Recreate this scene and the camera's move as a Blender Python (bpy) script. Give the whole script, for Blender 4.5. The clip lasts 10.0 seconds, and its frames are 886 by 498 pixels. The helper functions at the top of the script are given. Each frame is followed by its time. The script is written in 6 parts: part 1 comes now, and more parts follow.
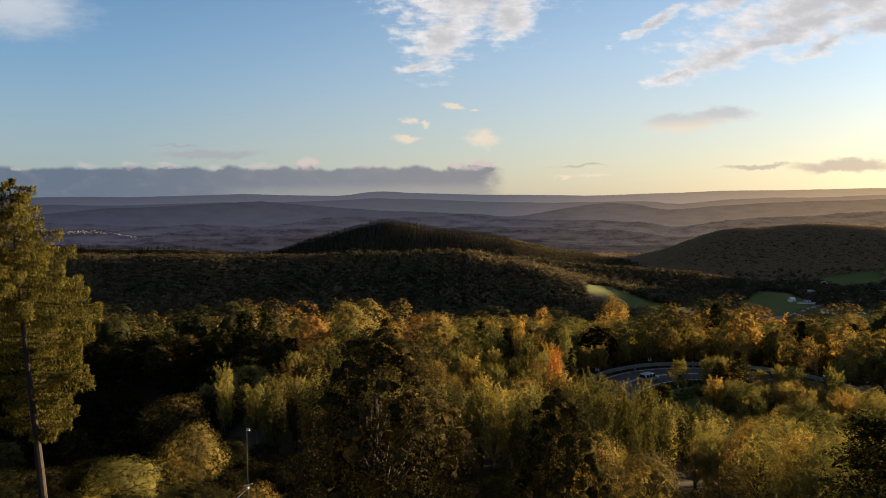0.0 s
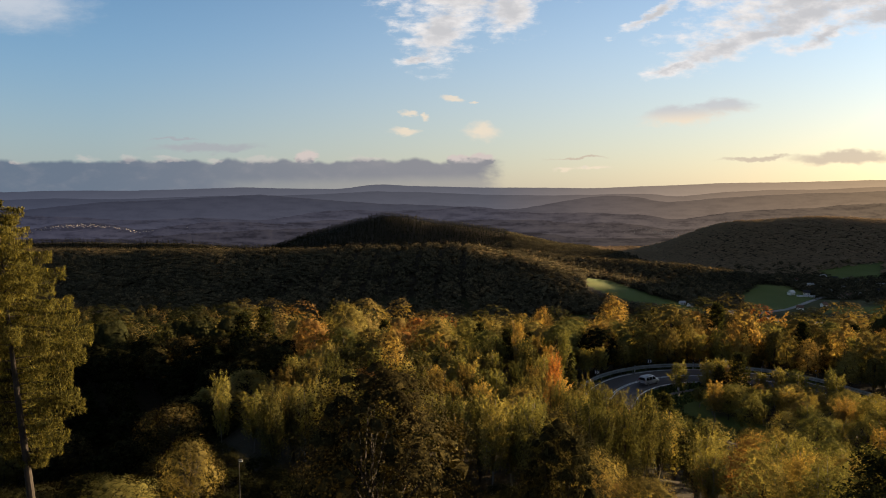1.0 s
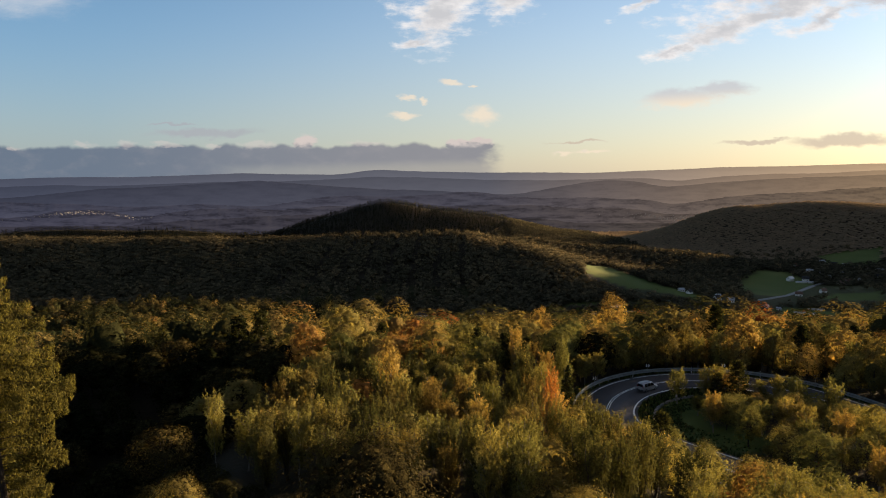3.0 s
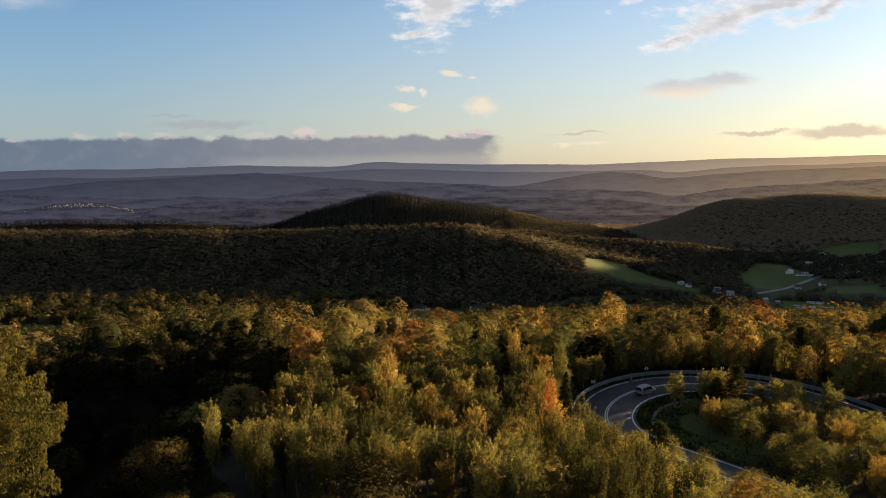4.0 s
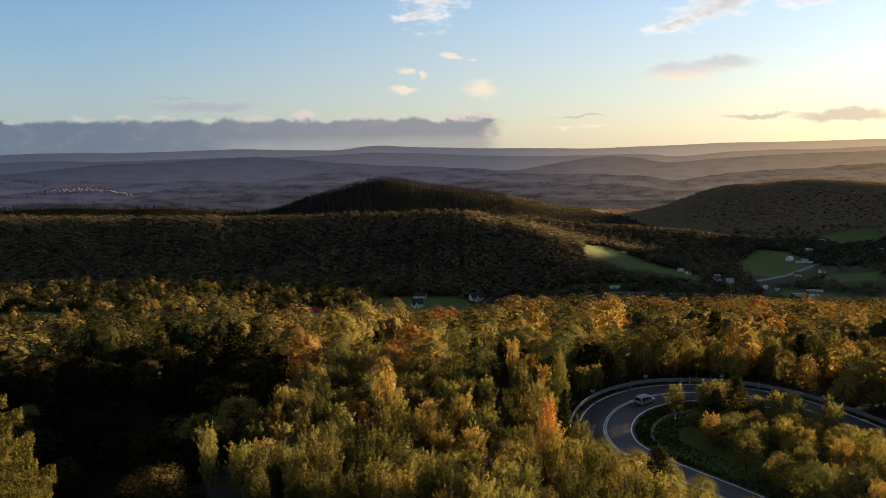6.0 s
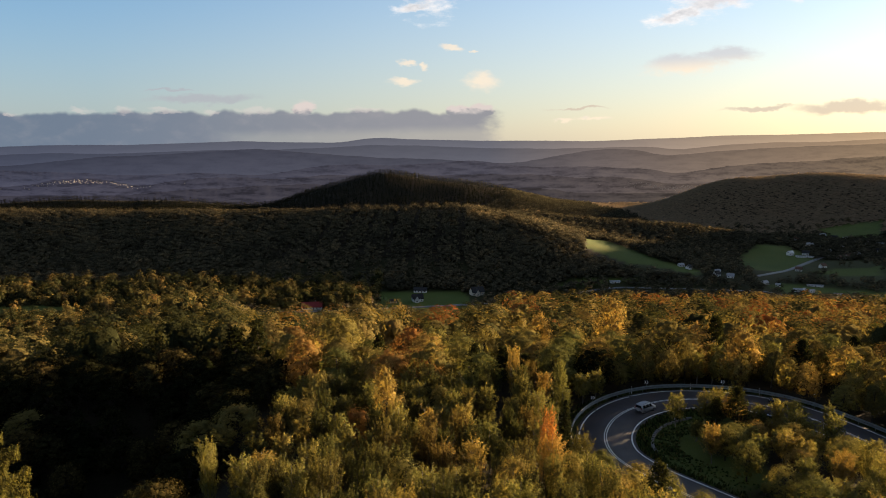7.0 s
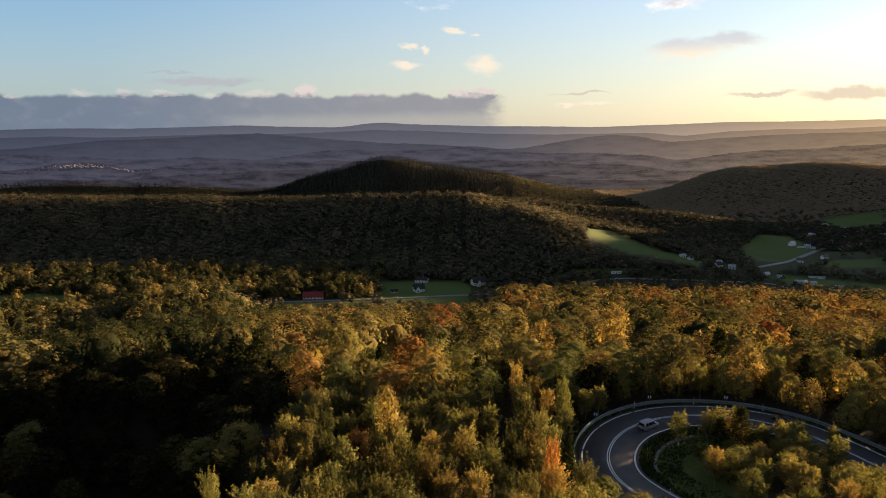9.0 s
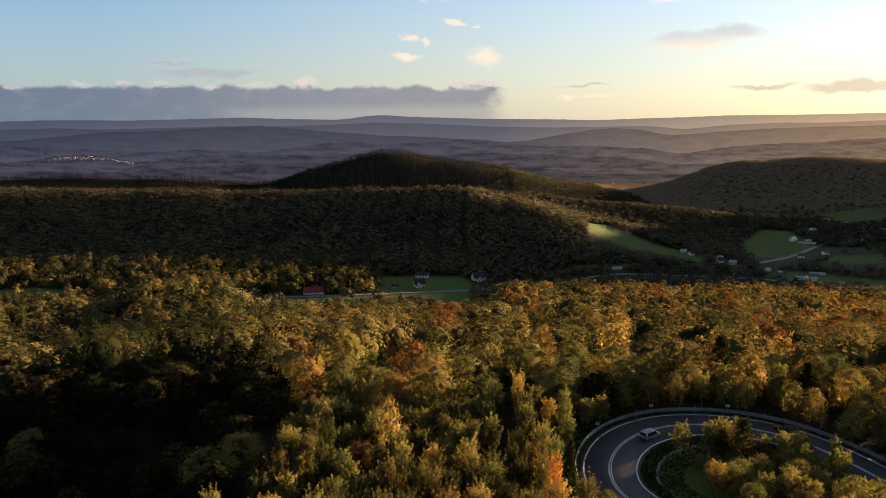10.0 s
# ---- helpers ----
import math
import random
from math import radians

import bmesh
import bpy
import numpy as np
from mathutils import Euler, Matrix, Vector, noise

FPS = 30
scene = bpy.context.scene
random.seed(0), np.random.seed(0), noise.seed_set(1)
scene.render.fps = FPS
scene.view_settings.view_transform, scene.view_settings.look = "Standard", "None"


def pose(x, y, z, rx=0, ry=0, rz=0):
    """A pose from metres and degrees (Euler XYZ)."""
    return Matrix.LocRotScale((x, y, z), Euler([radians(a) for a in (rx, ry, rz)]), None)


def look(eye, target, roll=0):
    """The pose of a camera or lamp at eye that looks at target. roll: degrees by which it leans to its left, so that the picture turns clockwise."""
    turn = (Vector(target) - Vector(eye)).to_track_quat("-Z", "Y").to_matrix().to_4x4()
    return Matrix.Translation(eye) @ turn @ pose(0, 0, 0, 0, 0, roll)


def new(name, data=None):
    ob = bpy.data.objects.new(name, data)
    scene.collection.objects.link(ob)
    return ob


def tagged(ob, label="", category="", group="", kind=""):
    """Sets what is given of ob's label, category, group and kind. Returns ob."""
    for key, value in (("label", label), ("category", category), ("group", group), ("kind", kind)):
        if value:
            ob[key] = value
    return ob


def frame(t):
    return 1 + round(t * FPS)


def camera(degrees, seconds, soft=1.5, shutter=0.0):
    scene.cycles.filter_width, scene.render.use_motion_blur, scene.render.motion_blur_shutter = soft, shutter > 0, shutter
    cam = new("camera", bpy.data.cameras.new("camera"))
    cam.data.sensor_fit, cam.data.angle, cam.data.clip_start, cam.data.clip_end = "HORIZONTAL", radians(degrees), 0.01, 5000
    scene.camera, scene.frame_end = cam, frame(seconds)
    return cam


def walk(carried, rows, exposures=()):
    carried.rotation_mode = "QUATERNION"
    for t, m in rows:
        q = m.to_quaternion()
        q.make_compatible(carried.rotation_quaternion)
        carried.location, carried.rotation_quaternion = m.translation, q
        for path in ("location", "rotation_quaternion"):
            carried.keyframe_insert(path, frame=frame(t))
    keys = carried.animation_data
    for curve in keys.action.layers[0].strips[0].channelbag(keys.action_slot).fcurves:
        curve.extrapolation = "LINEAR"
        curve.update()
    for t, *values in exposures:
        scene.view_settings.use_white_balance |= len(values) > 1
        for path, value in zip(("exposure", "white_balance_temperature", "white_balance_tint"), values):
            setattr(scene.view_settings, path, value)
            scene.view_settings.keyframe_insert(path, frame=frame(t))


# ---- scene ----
cam = camera(66.7, 10.0, soft=1.0)
METRES, EYE, TILT, LEAN, TURN = 26.0, 36.0, -4.4, 0.0, 0.0
ROWS = [
    (0.0, 0.0, 0.0, 0.0, 0.0, 0.0, -0.0),
    (0.5, 0.0023, 0.0178, 0.0356, -0.03, -0.31, 0.06),
    (1.0, 0.0068, 0.0353, 0.0717, -0.04, -0.62, 0.12),
    (1.5, 0.0121, 0.0507, 0.1101, -0.07, -0.95, 0.16),
    (2.0, 0.0181, 0.0643, 0.1488, -0.08, -1.27, 0.22),
    (2.5, 0.0241, 0.0778, 0.1882, -0.08, -1.58, 0.29),
    (4.0, 0.0414, 0.1159, 0.3166, -0.13, -2.62, 0.41),
    (4.5, 0.0466, 0.1278, 0.3603, -0.13, -2.96, 0.42),
    (5.0, 0.0503, 0.1418, 0.4054, -0.13, -3.32, 0.41),
    (5.5, 0.0529, 0.1557, 0.454, -0.14, -3.68, 0.4),
    (7.0, 0.0526, 0.1992, 0.6083, -0.09, -4.69, 0.28),
    (7.5, 0.0499, 0.2134, 0.6623, -0.08, -5.01, 0.22),
    (8.0, 0.0468, 0.2288, 0.7175, -0.04, -5.33, 0.14),
    (8.5, 0.0419, 0.2443, 0.774, -0.02, -5.65, 0.07),
    (9.0, 0.0366, 0.2591, 0.8321, 0.02, -5.98, -0.0),
    (9.5, 0.0306, 0.2756, 0.891, 0.04, -6.29, -0.06),
    (10.0, 0.025, 0.291, 0.9506, 0.07, -6.62, -0.13),
]
walk(cam, [(t, pose(0, 0, EYE, TILT, LEAN, TURN) @ pose(METRES * x, METRES * y, METRES * z, 90 + pitch, roll, yaw)) for t, x, y, z, yaw, pitch, roll in ROWS], exposures=[(0.0, 2.1), (10.0, 2.38)])
import itertools

# ---- light ----
SUN_AZ, SUN_EL = 60.0, 7.2          # degrees to the right of the view, and above the horizon
sun_way = Vector((math.sin(radians(SUN_AZ)) * math.cos(radians(SUN_EL)),
                  math.cos(radians(SUN_AZ)) * math.cos(radians(SUN_EL)), math.sin(radians(SUN_EL))))
sun = new("sun", bpy.data.lights.new("sun", "SUN"))
sun.data.energy, sun.data.angle, sun.data.color = 5.0, radians(1.0), (1.0, 0.71, 0.40)
sun.matrix_world = look(sun_way * 900, (0, 0, 0))


class Nodes:
    """Short hand for building a node tree."""

    def __init__(self, tree):
        self.tree = tree
        tree.nodes.clear()

    def add(self, kind, **inputs):
        n = self.tree.nodes.new(kind)
        for key, value in inputs.items():
            self.put(n.inputs[key.replace("_", " ")], value)
        return n

    def put(self, socket, value):
        if isinstance(value, bpy.types.NodeSocket):
            self.tree.links.new(value, socket)
        else:
            socket.default_value = value

    def math(self, op, a, b=0.0, c=0.0, clamp=False):
        n = self.tree.nodes.new("ShaderNodeMath")
        n.operation, n.use_clamp = op, clamp
        for i, v in enumerate((a, b, c)):
            self.put(n.inputs[i], v)
        return n.outputs[0]

    def vmath(self, op, a, b=(0, 0, 0)):
        n = self.tree.nodes.new("ShaderNodeVectorMath")
        n.operation = op
        self.put(n.inputs[0], a)
        self.put(n.inputs[1], b)
        return n.outputs["Value"] if op in ("LENGTH", "DOT_PRODUCT", "DISTANCE") else n.outputs[0]

    def mix(self, f, a, b, blend="MIX"):
        n = self.tree.nodes.new("ShaderNodeMix")
        n.data_type, n.blend_type = "RGBA", blend
        self.put(n.inputs[0], f)
        self.put(n.inputs[6], a)
        self.put(n.inputs[7], b)
        return n.outputs[2]

    def ramp(self, f, *stops):
        n = self.tree.nodes.new("ShaderNodeValToRGB")
        e = n.color_ramp.elements
        while len(e) < len(stops):
            e.new(0.5)
        for el, (p, c) in zip(e, stops):
            el.position, el.color = p, (*c, 1.0)
        self.put(n.inputs[0], f)
        return n.outputs[0]

    def step(self, f, lo, hi, a=0.0, b=1.0, kind="SMOOTHSTEP"):
        n = self.tree.nodes.new("ShaderNodeMapRange")
        n.interpolation_type = kind
        for key, v in (("Value", f), ("From Min", lo), ("From Max", hi), ("To Min", a), ("To Max", b)):
            self.put(n.inputs[key], v)
        return n.outputs[0]

    def noise(self, vec, scale, detail=3.0, rough=0.55):
        n = self.add("ShaderNodeTexNoise", Scale=scale, Detail=detail, Roughness=rough)
        if vec is not None:
            self.put(n.inputs["Vector"], vec)
        return n.outputs["Fac"], n.outputs["Color"]


def build_sky():
    world = bpy.data.worlds.new("world")
    scene.world = world
    world.use_nodes = True
    n = Nodes(world.node_tree)
    sky = n.add("ShaderNodeTexSky")
    sky.sky_type, sky.sun_disc = "NISHITA", False
    sky.sun_elevation, sky.sun_rotation = radians(SUN_EL), radians(SUN_AZ)
    sky.altitude, sky.air_density, sky.dust_density, sky.ozone_density = 300, 1.0, 1.3, 4.0
    way = n.add("ShaderNodeTexCoord").outputs["Generated"]
    sep = n.add("ShaderNodeSeparateXYZ", Vector=way)
    ahead = n.math("MAXIMUM", sep.outputs[1], 0.12)
    u = n.math("DIVIDE", sep.outputs[0], ahead)
    v = n.math("DIVIDE", sep.outputs[2], ahead)
    uv = n.add("ShaderNodeCombineXYZ", X=u, Y=v).outputs[0]
    # ragged edges: the plane of the clouds is pushed about by noise that is stretched along the horizon
    st = n.vmath("MULTIPLY", uv, (1.0, 2.0, 1.0))
    big = n.vmath("MULTIPLY", n.vmath("SUBTRACT", n.noise(st, 16.0, 4.0, 0.6)[1], (0.5, 0.5, 0.5)), (0.05, 0.026, 0.0))
    fine = n.vmath("MULTIPLY", n.vmath("SUBTRACT", n.noise(st, 60.0, 3.0, 0.6)[1], (0.5, 0.5, 0.5)), (0.016, 0.010, 0.0))
    warped = n.vmath("ADD", n.vmath("ADD", uv, big), fine)
    soft = n.vmath("ADD", uv, n.vmath("MULTIPLY", fine, (0.8, 0.8, 0.0)))
    grain = n.noise(st, 34.0, 5.0, 0.62)[0]
    wisps = n.noise(n.vmath("MULTIPLY", uv, (1.0, 2.6, 1.0)), 22.0, 6.0, 0.65)[0]

    def blob(cu, cv, ru, rv, turn=0.0, plane=None):
        m = n.add("ShaderNodeMapping", Vector=plane or warped, Location=(cu, cv, 0), Rotation=(0, 0, radians(turn)), Scale=(ru, rv, 1))
        m.vector_type = "TEXTURE"
        return n.math("SUBTRACT", 1.0, n.vmath("LENGTH", n.vmath("MULTIPLY", m.outputs[0], (1, 1, 0))))

    def union(*blobs):
        total = blobs[0]
        for b in blobs[1:]:
            total = n.math("MAXIMUM", total, b)
        return total

    colour = n.mix(1.0, sky.outputs[0], (*SKY_TINT, 1), "MULTIPLY")

    # a thin veil of haze that thickens and warms towards the horizon and the sun
    warm = n.mix(n.step(u, -0.5, 0.8, kind="LINEAR"), (2.05, 2.30, 2.45, 1), (5.2, 4.1, 2.5, 1))
    high_veil = n.mix(n.step(u, -0.6, 0.5), (1.5, 2.2, 3.0, 1), (3.7, 3.75, 3.6, 1))
    veil = n.mix(n.step(v, 0.02, 0.24), warm, high_veil)
    colour = n.mix(n.math("MULTIPLY", n.step(v, 0.0, 0.50, 0.62, 0.0), n.step(sep.outputs[1], 0.1, 0.6)), colour, veil)

    # overhead and behind, out of view, the sky is greyed so that shade turns less blue
    bw = n.add("ShaderNodeRGBToBW", Color=colour).outputs[0]
    pale = n.mix(1.0, n.add("ShaderNodeCombineColor", Red=bw, Green=bw, Blue=bw).outputs[0], (1.10, 1.0, 0.86, 1), "MULTIPLY")
    over = n.math("MAXIMUM", n.step(sep.outputs[2], 0.34, 0.55), n.step(sep.outputs[1], 0.45, 0.1))
    colour = n.mix(n.math("MULTIPLY", over, 0.5), colour, pale)

    def lay(base, mask, light, dark, shade):
        return n.mix(mask, base, n.mix(shade, (*light, 1), (*dark, 1)))

    # high white clouds, grey within
    high = union(blob(0.050, 0.300, 0.15, 0.085, 15), blob(-0.06, 0.305, 0.07, 0.03, 10), blob(0.55, 0.285, 0.24, 0.045, 18), blob(0.000, 0.232, 0.07, 0.050, 55), blob(0.095, 0.262, 0.06, 0.045, 20),
                 blob(0.520, 0.250, 0.20, 0.034, 22), blob(0.405, 0.205, 0.115, 0.026, 20), blob(0.620, 0.290, 0.14, 0.045, 15),
                 blob(0.310, 0.252, 0.07, 0.010, 28), blob(0.345, 0.178, 0.06, 0.012, 18), blob(0.42, 0.29, 0.09, 0.022, 25),
                 blob(-0.036, 0.190, 0.040, 0.008, 10), blob(0.47, 0.225, 0.10, 0.022, 12), blob(0.56, 0.225, 0.09, 0.016, 20), blob(0.64, 0.255, 0.12, 0.03, 16))
    mask = n.step(n.math("ADD", high, n.math("MULTIPLY", n.math("SUBTRACT", wisps, 0.50), 2.2)), -0.05, 0.75)
    colour = lay(colour, mask, CLOUD_LIT, CLOUD_GREY, n.step(n.math("ADD", high, n.math("MULTIPLY", grain, 1.2)), 0.75, 1.6))
    # blurred cloud at the upper left
    mask = n.math("MULTIPLY", n.step(n.math("ADD", blob(-0.62, 0.272, 0.14, 0.055, -6, soft), n.math("MULTIPLY", n.math("SUBTRACT", wisps, 0.5), 0.9)), 0.0, 0.9), 0.55)
    colour = lay(colour, mask, CLOUD_LIT, CLOUD_GREY, n.step(v, 0.235, 0.29, 0.5, 0.1))
    # small warm puffs and a grey one
    puffs = union(blob(0.060, 0.087, 0.034, 0.018), blob(-0.052, 0.087, 0.028, 0.008), blob(-0.049, 0.113, 0.017, 0.006, -12),
                  blob(0.012, 0.131, 0.024, 0.007, -5), blob(0.222, 0.031, 0.034, 0.004), blob(0.180, 0.029, 0.021, 0.003),
                  blob(-0.025, 0.108, 0.010, 0.004), blob(0.045, 0.127, 0.008, 0.003))
    colour = lay(colour, n.math("MULTIPLY", n.step(puffs, 0.0, 0.7), 0.75), CLOUD_WARM, CLOUD_GREY, n.step(grain, 0.45, 0.8, 0.0, 0.4))
    grey = union(blob(0.355, 0.108, 0.085, 0.019, 6), blob(0.400, 0.118, 0.075, 0.015, 4))
    colour = lay(colour, n.math("MULTIPLY", n.step(n.math("ADD", grey, n.math("MULTIPLY", n.math("SUBTRACT", wisps, 0.5), 1.0)), 0.0, 0.7), 0.85),
                 CLOUD_WARM, CLOUD_GREY, n.step(n.math("SUBTRACT", v, n.math("MULTIPLY", u, 0.06)), 0.075, 0.10))
    low = union(blob(0.600, 0.046, 0.110, 0.012, 1), blob(0.464, 0.047, 0.070, 0.004, 3), blob(0.20, 0.045, 0.05, 0.003, 2))
    colour = lay(colour, n.math("MULTIPLY", n.step(low, 0.0, 0.6), 0.75), CLOUD_LOW, CLOUD_LOW, 0.0)
    dull = union(blob(-0.345, 0.063, 0.105, 0.009, 2), blob(-0.395, 0.075, 0.048, 0.003))
    colour = n.mix(n.math("MULTIPLY", n.step(dull, 0.0, 0.6), 0.7), colour, (1.75, 1.78, 1.95, 1))
    # the long bank over the far hills, with its lit rim
    lift = n.math("ADD", v, n.math("MULTIPLY", n.math("SUBTRACT", n.noise(n.vmath("MULTIPLY", uv, (1, 0.4, 1)), 20.0, 3.0, 0.5)[0], 0.5), -0.030))
    top = n.math("ADD", 0.046, n.math("MULTIPLY", n.step(u, -0.66, -0.3), -0.003))
    edge = n.math("MULTIPLY", n.step(n.math("SUBTRACT", top, lift), -0.0025, 0.0045),
                  n.step(n.math("ADD", u, n.math("MULTIPLY", n.math("SUBTRACT", grain, 0.5), 0.05)), 0.098, 0.052))
    lump = n.math("MAXIMUM", n.step(blob(-0.199, 0.049, 0.022, 0.012), 0.0, 0.35), n.step(blob(0.040, 0.041, 0.038, 0.015), 0.0, 0.3))
    bank = n.math("MAXIMUM", edge, lump)
    fade = n.step(n.math("SUBTRACT", v, n.math("MULTIPLY", n.math("ADD", u, 0.2), 0.018)), 0.004, 0.022, 0.62, 0.97)
    fade = n.math("MAXIMUM", fade, n.step(u, -0.18, -0.36))
    rim = n.step(n.math("SUBTRACT", n.math("ADD", top, n.math("MULTIPLY", n.math("SUBTRACT", grain, 0.30), 0.03)), lift), 0.0, 0.007)
    tone = n.mix(n.step(u, -0.6, 0.05), (*BANK_COOL, 1), (*BANK_WARM, 1))
    tone = n.mix(rim, (*CLOUD_RIM, 1), tone)
    tone = n.mix(n.step(n.noise(n.vmath("MULTIPLY", uv, (1, 1.8, 1)), 24.0, 6.0, 0.6)[0], 0.45, 0.80, 0.0, 0.10), tone, (*CLOUD_RIM, 1))
    colour = n.mix(n.math("MULTIPLY", n.math("MULTIPLY", bank, fade), n.step(sep.outputs[1], 0.15, 0.4)), colour, tone)
    crowns = union(blob(-0.46, 0.0445, 0.020, 0.009), blob(-0.337, 0.0455, 0.017, 0.007), blob(-0.199, 0.052, 0.022, 0.012), blob(-0.525, 0.047, 0.026, 0.006),
                   blob(-0.40, 0.0435, 0.026, 0.005), blob(-0.27, 0.0445, 0.032, 0.006), blob(-0.11, 0.044, 0.034, 0.005), blob(0.035, 0.0445, 0.026, 0.008))
    colour = n.mix(n.math("MULTIPLY", n.step(n.math("ADD", crowns, n.math("MULTIPLY", n.math("SUBTRACT", wisps, 0.5), 1.2)), 0.0, 0.7), 0.45), colour, (2.9, 2.6, 2.45, 1))
    back = n.add("ShaderNodeBackground", Color=colour, Strength=SKY)
    n.put(n.add("ShaderNodeOutputWorld").inputs[0], back.outputs[0])


SKY, SKY_TINT = 0.052, (1.02, 1.02, 0.98)
CLOUD_LIT, CLOUD_GREY, CLOUD_WARM, CLOUD_LOW = (4.0, 3.85, 3.8), (2.6, 2.6, 2.7), (4.1, 3.4, 2.6), (2.6, 2.1, 1.7)
BANK_COOL, BANK_WARM, CLOUD_RIM = (0.64, 0.82, 1.10), (1.18, 1.18, 1.30), (2.9, 2.5, 2.35)
build_sky()


# ---- materials ----
def material(name):
    m = bpy.data.materials.new(name)
    m.use_nodes = True
    return m, Nodes(m.node_tree)


def finish(n, colour, rough=0.8, metal=0.0, height=None, bump=0.3, dist=0.1, spec=0.4):
    s = n.add("ShaderNodeBsdfPrincipled", Roughness=rough, Metallic=metal)
    n.put(s.inputs["Base Color"], colour)
    n.put(s.inputs["Specular IOR Level"], spec)
    if height is not None:
        b = n.add("ShaderNodeBump", Strength=bump, Distance=dist, Height=height)
        n.put(s.inputs["Normal"], b.outputs[0])
    n.put(n.add("ShaderNodeOutputMaterial").inputs[0], s.outputs[0])


def plain(name, a, b, scale=2.0, rough=0.7, metal=0.0, bump=0.2):
    """A surface of two close colours in patches and grain."""
    m, n = material(name)
    at = n.add("ShaderNodeTexCoord").outputs["Object"]
    f = n.math("MULTIPLY_ADD", n.noise(at, scale * 9, 3.0)[0], 0.4, n.math("MULTIPLY", n.noise(at, scale, 4.0)[0], 0.6))
    finish(n, n.ramp(f, (0.32, a), (0.68, b)), rough, metal, f, bump, 0.03)
    return m


def leaf_material(name, stops, per_tree="object", through_leaf=0.45, gain=1.0, leafy=0.0, vary=1.0):
    """Thin leaves: each tree has its own hue along the ramp, each leaf its own brightness; light shines through."""
    m, n = material(name)
    if per_tree == "object":
        hue = n.add("ShaderNodeObjectInfo").outputs["Random"]
    else:
        a = n.add("ShaderNodeAttribute")
        a.attribute_name = "tint"
        hue = a.outputs["Fac"]
    isle = n.add("ShaderNodeNewGeometry").outputs["Random Per Island"]
    hue = n.math("ADD", hue, n.math("MULTIPLY_ADD", isle, 0.14, -0.07), clamp=True)
    c = n.ramp(hue, *[(p, (r * gain * 0.98, g * gain, gain * max(bl, bl * 0.6 + 0.27 * g))) for p, (r, g, bl) in stops])
    wobble = n.math("FRACT", n.math("MULTIPLY", isle, 37.3))
    c = n.mix(1.0, c, n.ramp(wobble, (0.0, (1 - 0.64 * vary,) * 3), (0.6, (1 - 0.10 * vary,) * 3), (1.0, (1 + 0.75 * vary, 1 + 0.70 * vary, 1 + 0.55 * vary))), "MULTIPLY")
    bumped = None
    if leafy:           # the grain of leaves that are too small to be single sprays
        at = n.add("ShaderNodeNewGeometry").outputs["Position"]
        grain = n.math("MULTIPLY_ADD", n.noise(at, leafy, 2.0, 0.7)[0], 0.6, n.math("MULTIPLY", n.noise(at, leafy * 3.1, 2.0, 0.7)[0], 0.4))
        c = n.mix(1.0, c, n.ramp(grain, (0.36, (0.58, 0.60, 0.62)), (0.50, (0.95, 0.95, 0.95)), (0.65, (1.36, 1.34, 1.30))), "MULTIPLY")
        bumped = n.add("ShaderNodeBump", Strength=0.8, Distance=0.8 / leafy, Height=grain).outputs[0]
    s = n.add("ShaderNodeBsdfDiffuse", Color=c)
    if bumped is not None:
        n.put(s.inputs["Normal"], bumped)
    t = n.add("ShaderNodeBsdfTranslucent", Color=n.mix(1.0, c, (1.1, 1.0, 0.55, 1), "MULTIPLY"))
    mixed = n.add("ShaderNodeMixShader", Fac=through_leaf)
    n.put(mixed.inputs[1], s.outputs[0])
    n.put(mixed.inputs[2], t.outputs[0])
    n.put(n.add("ShaderNodeOutputMaterial").inputs[0], mixed.outputs[0])
    return m


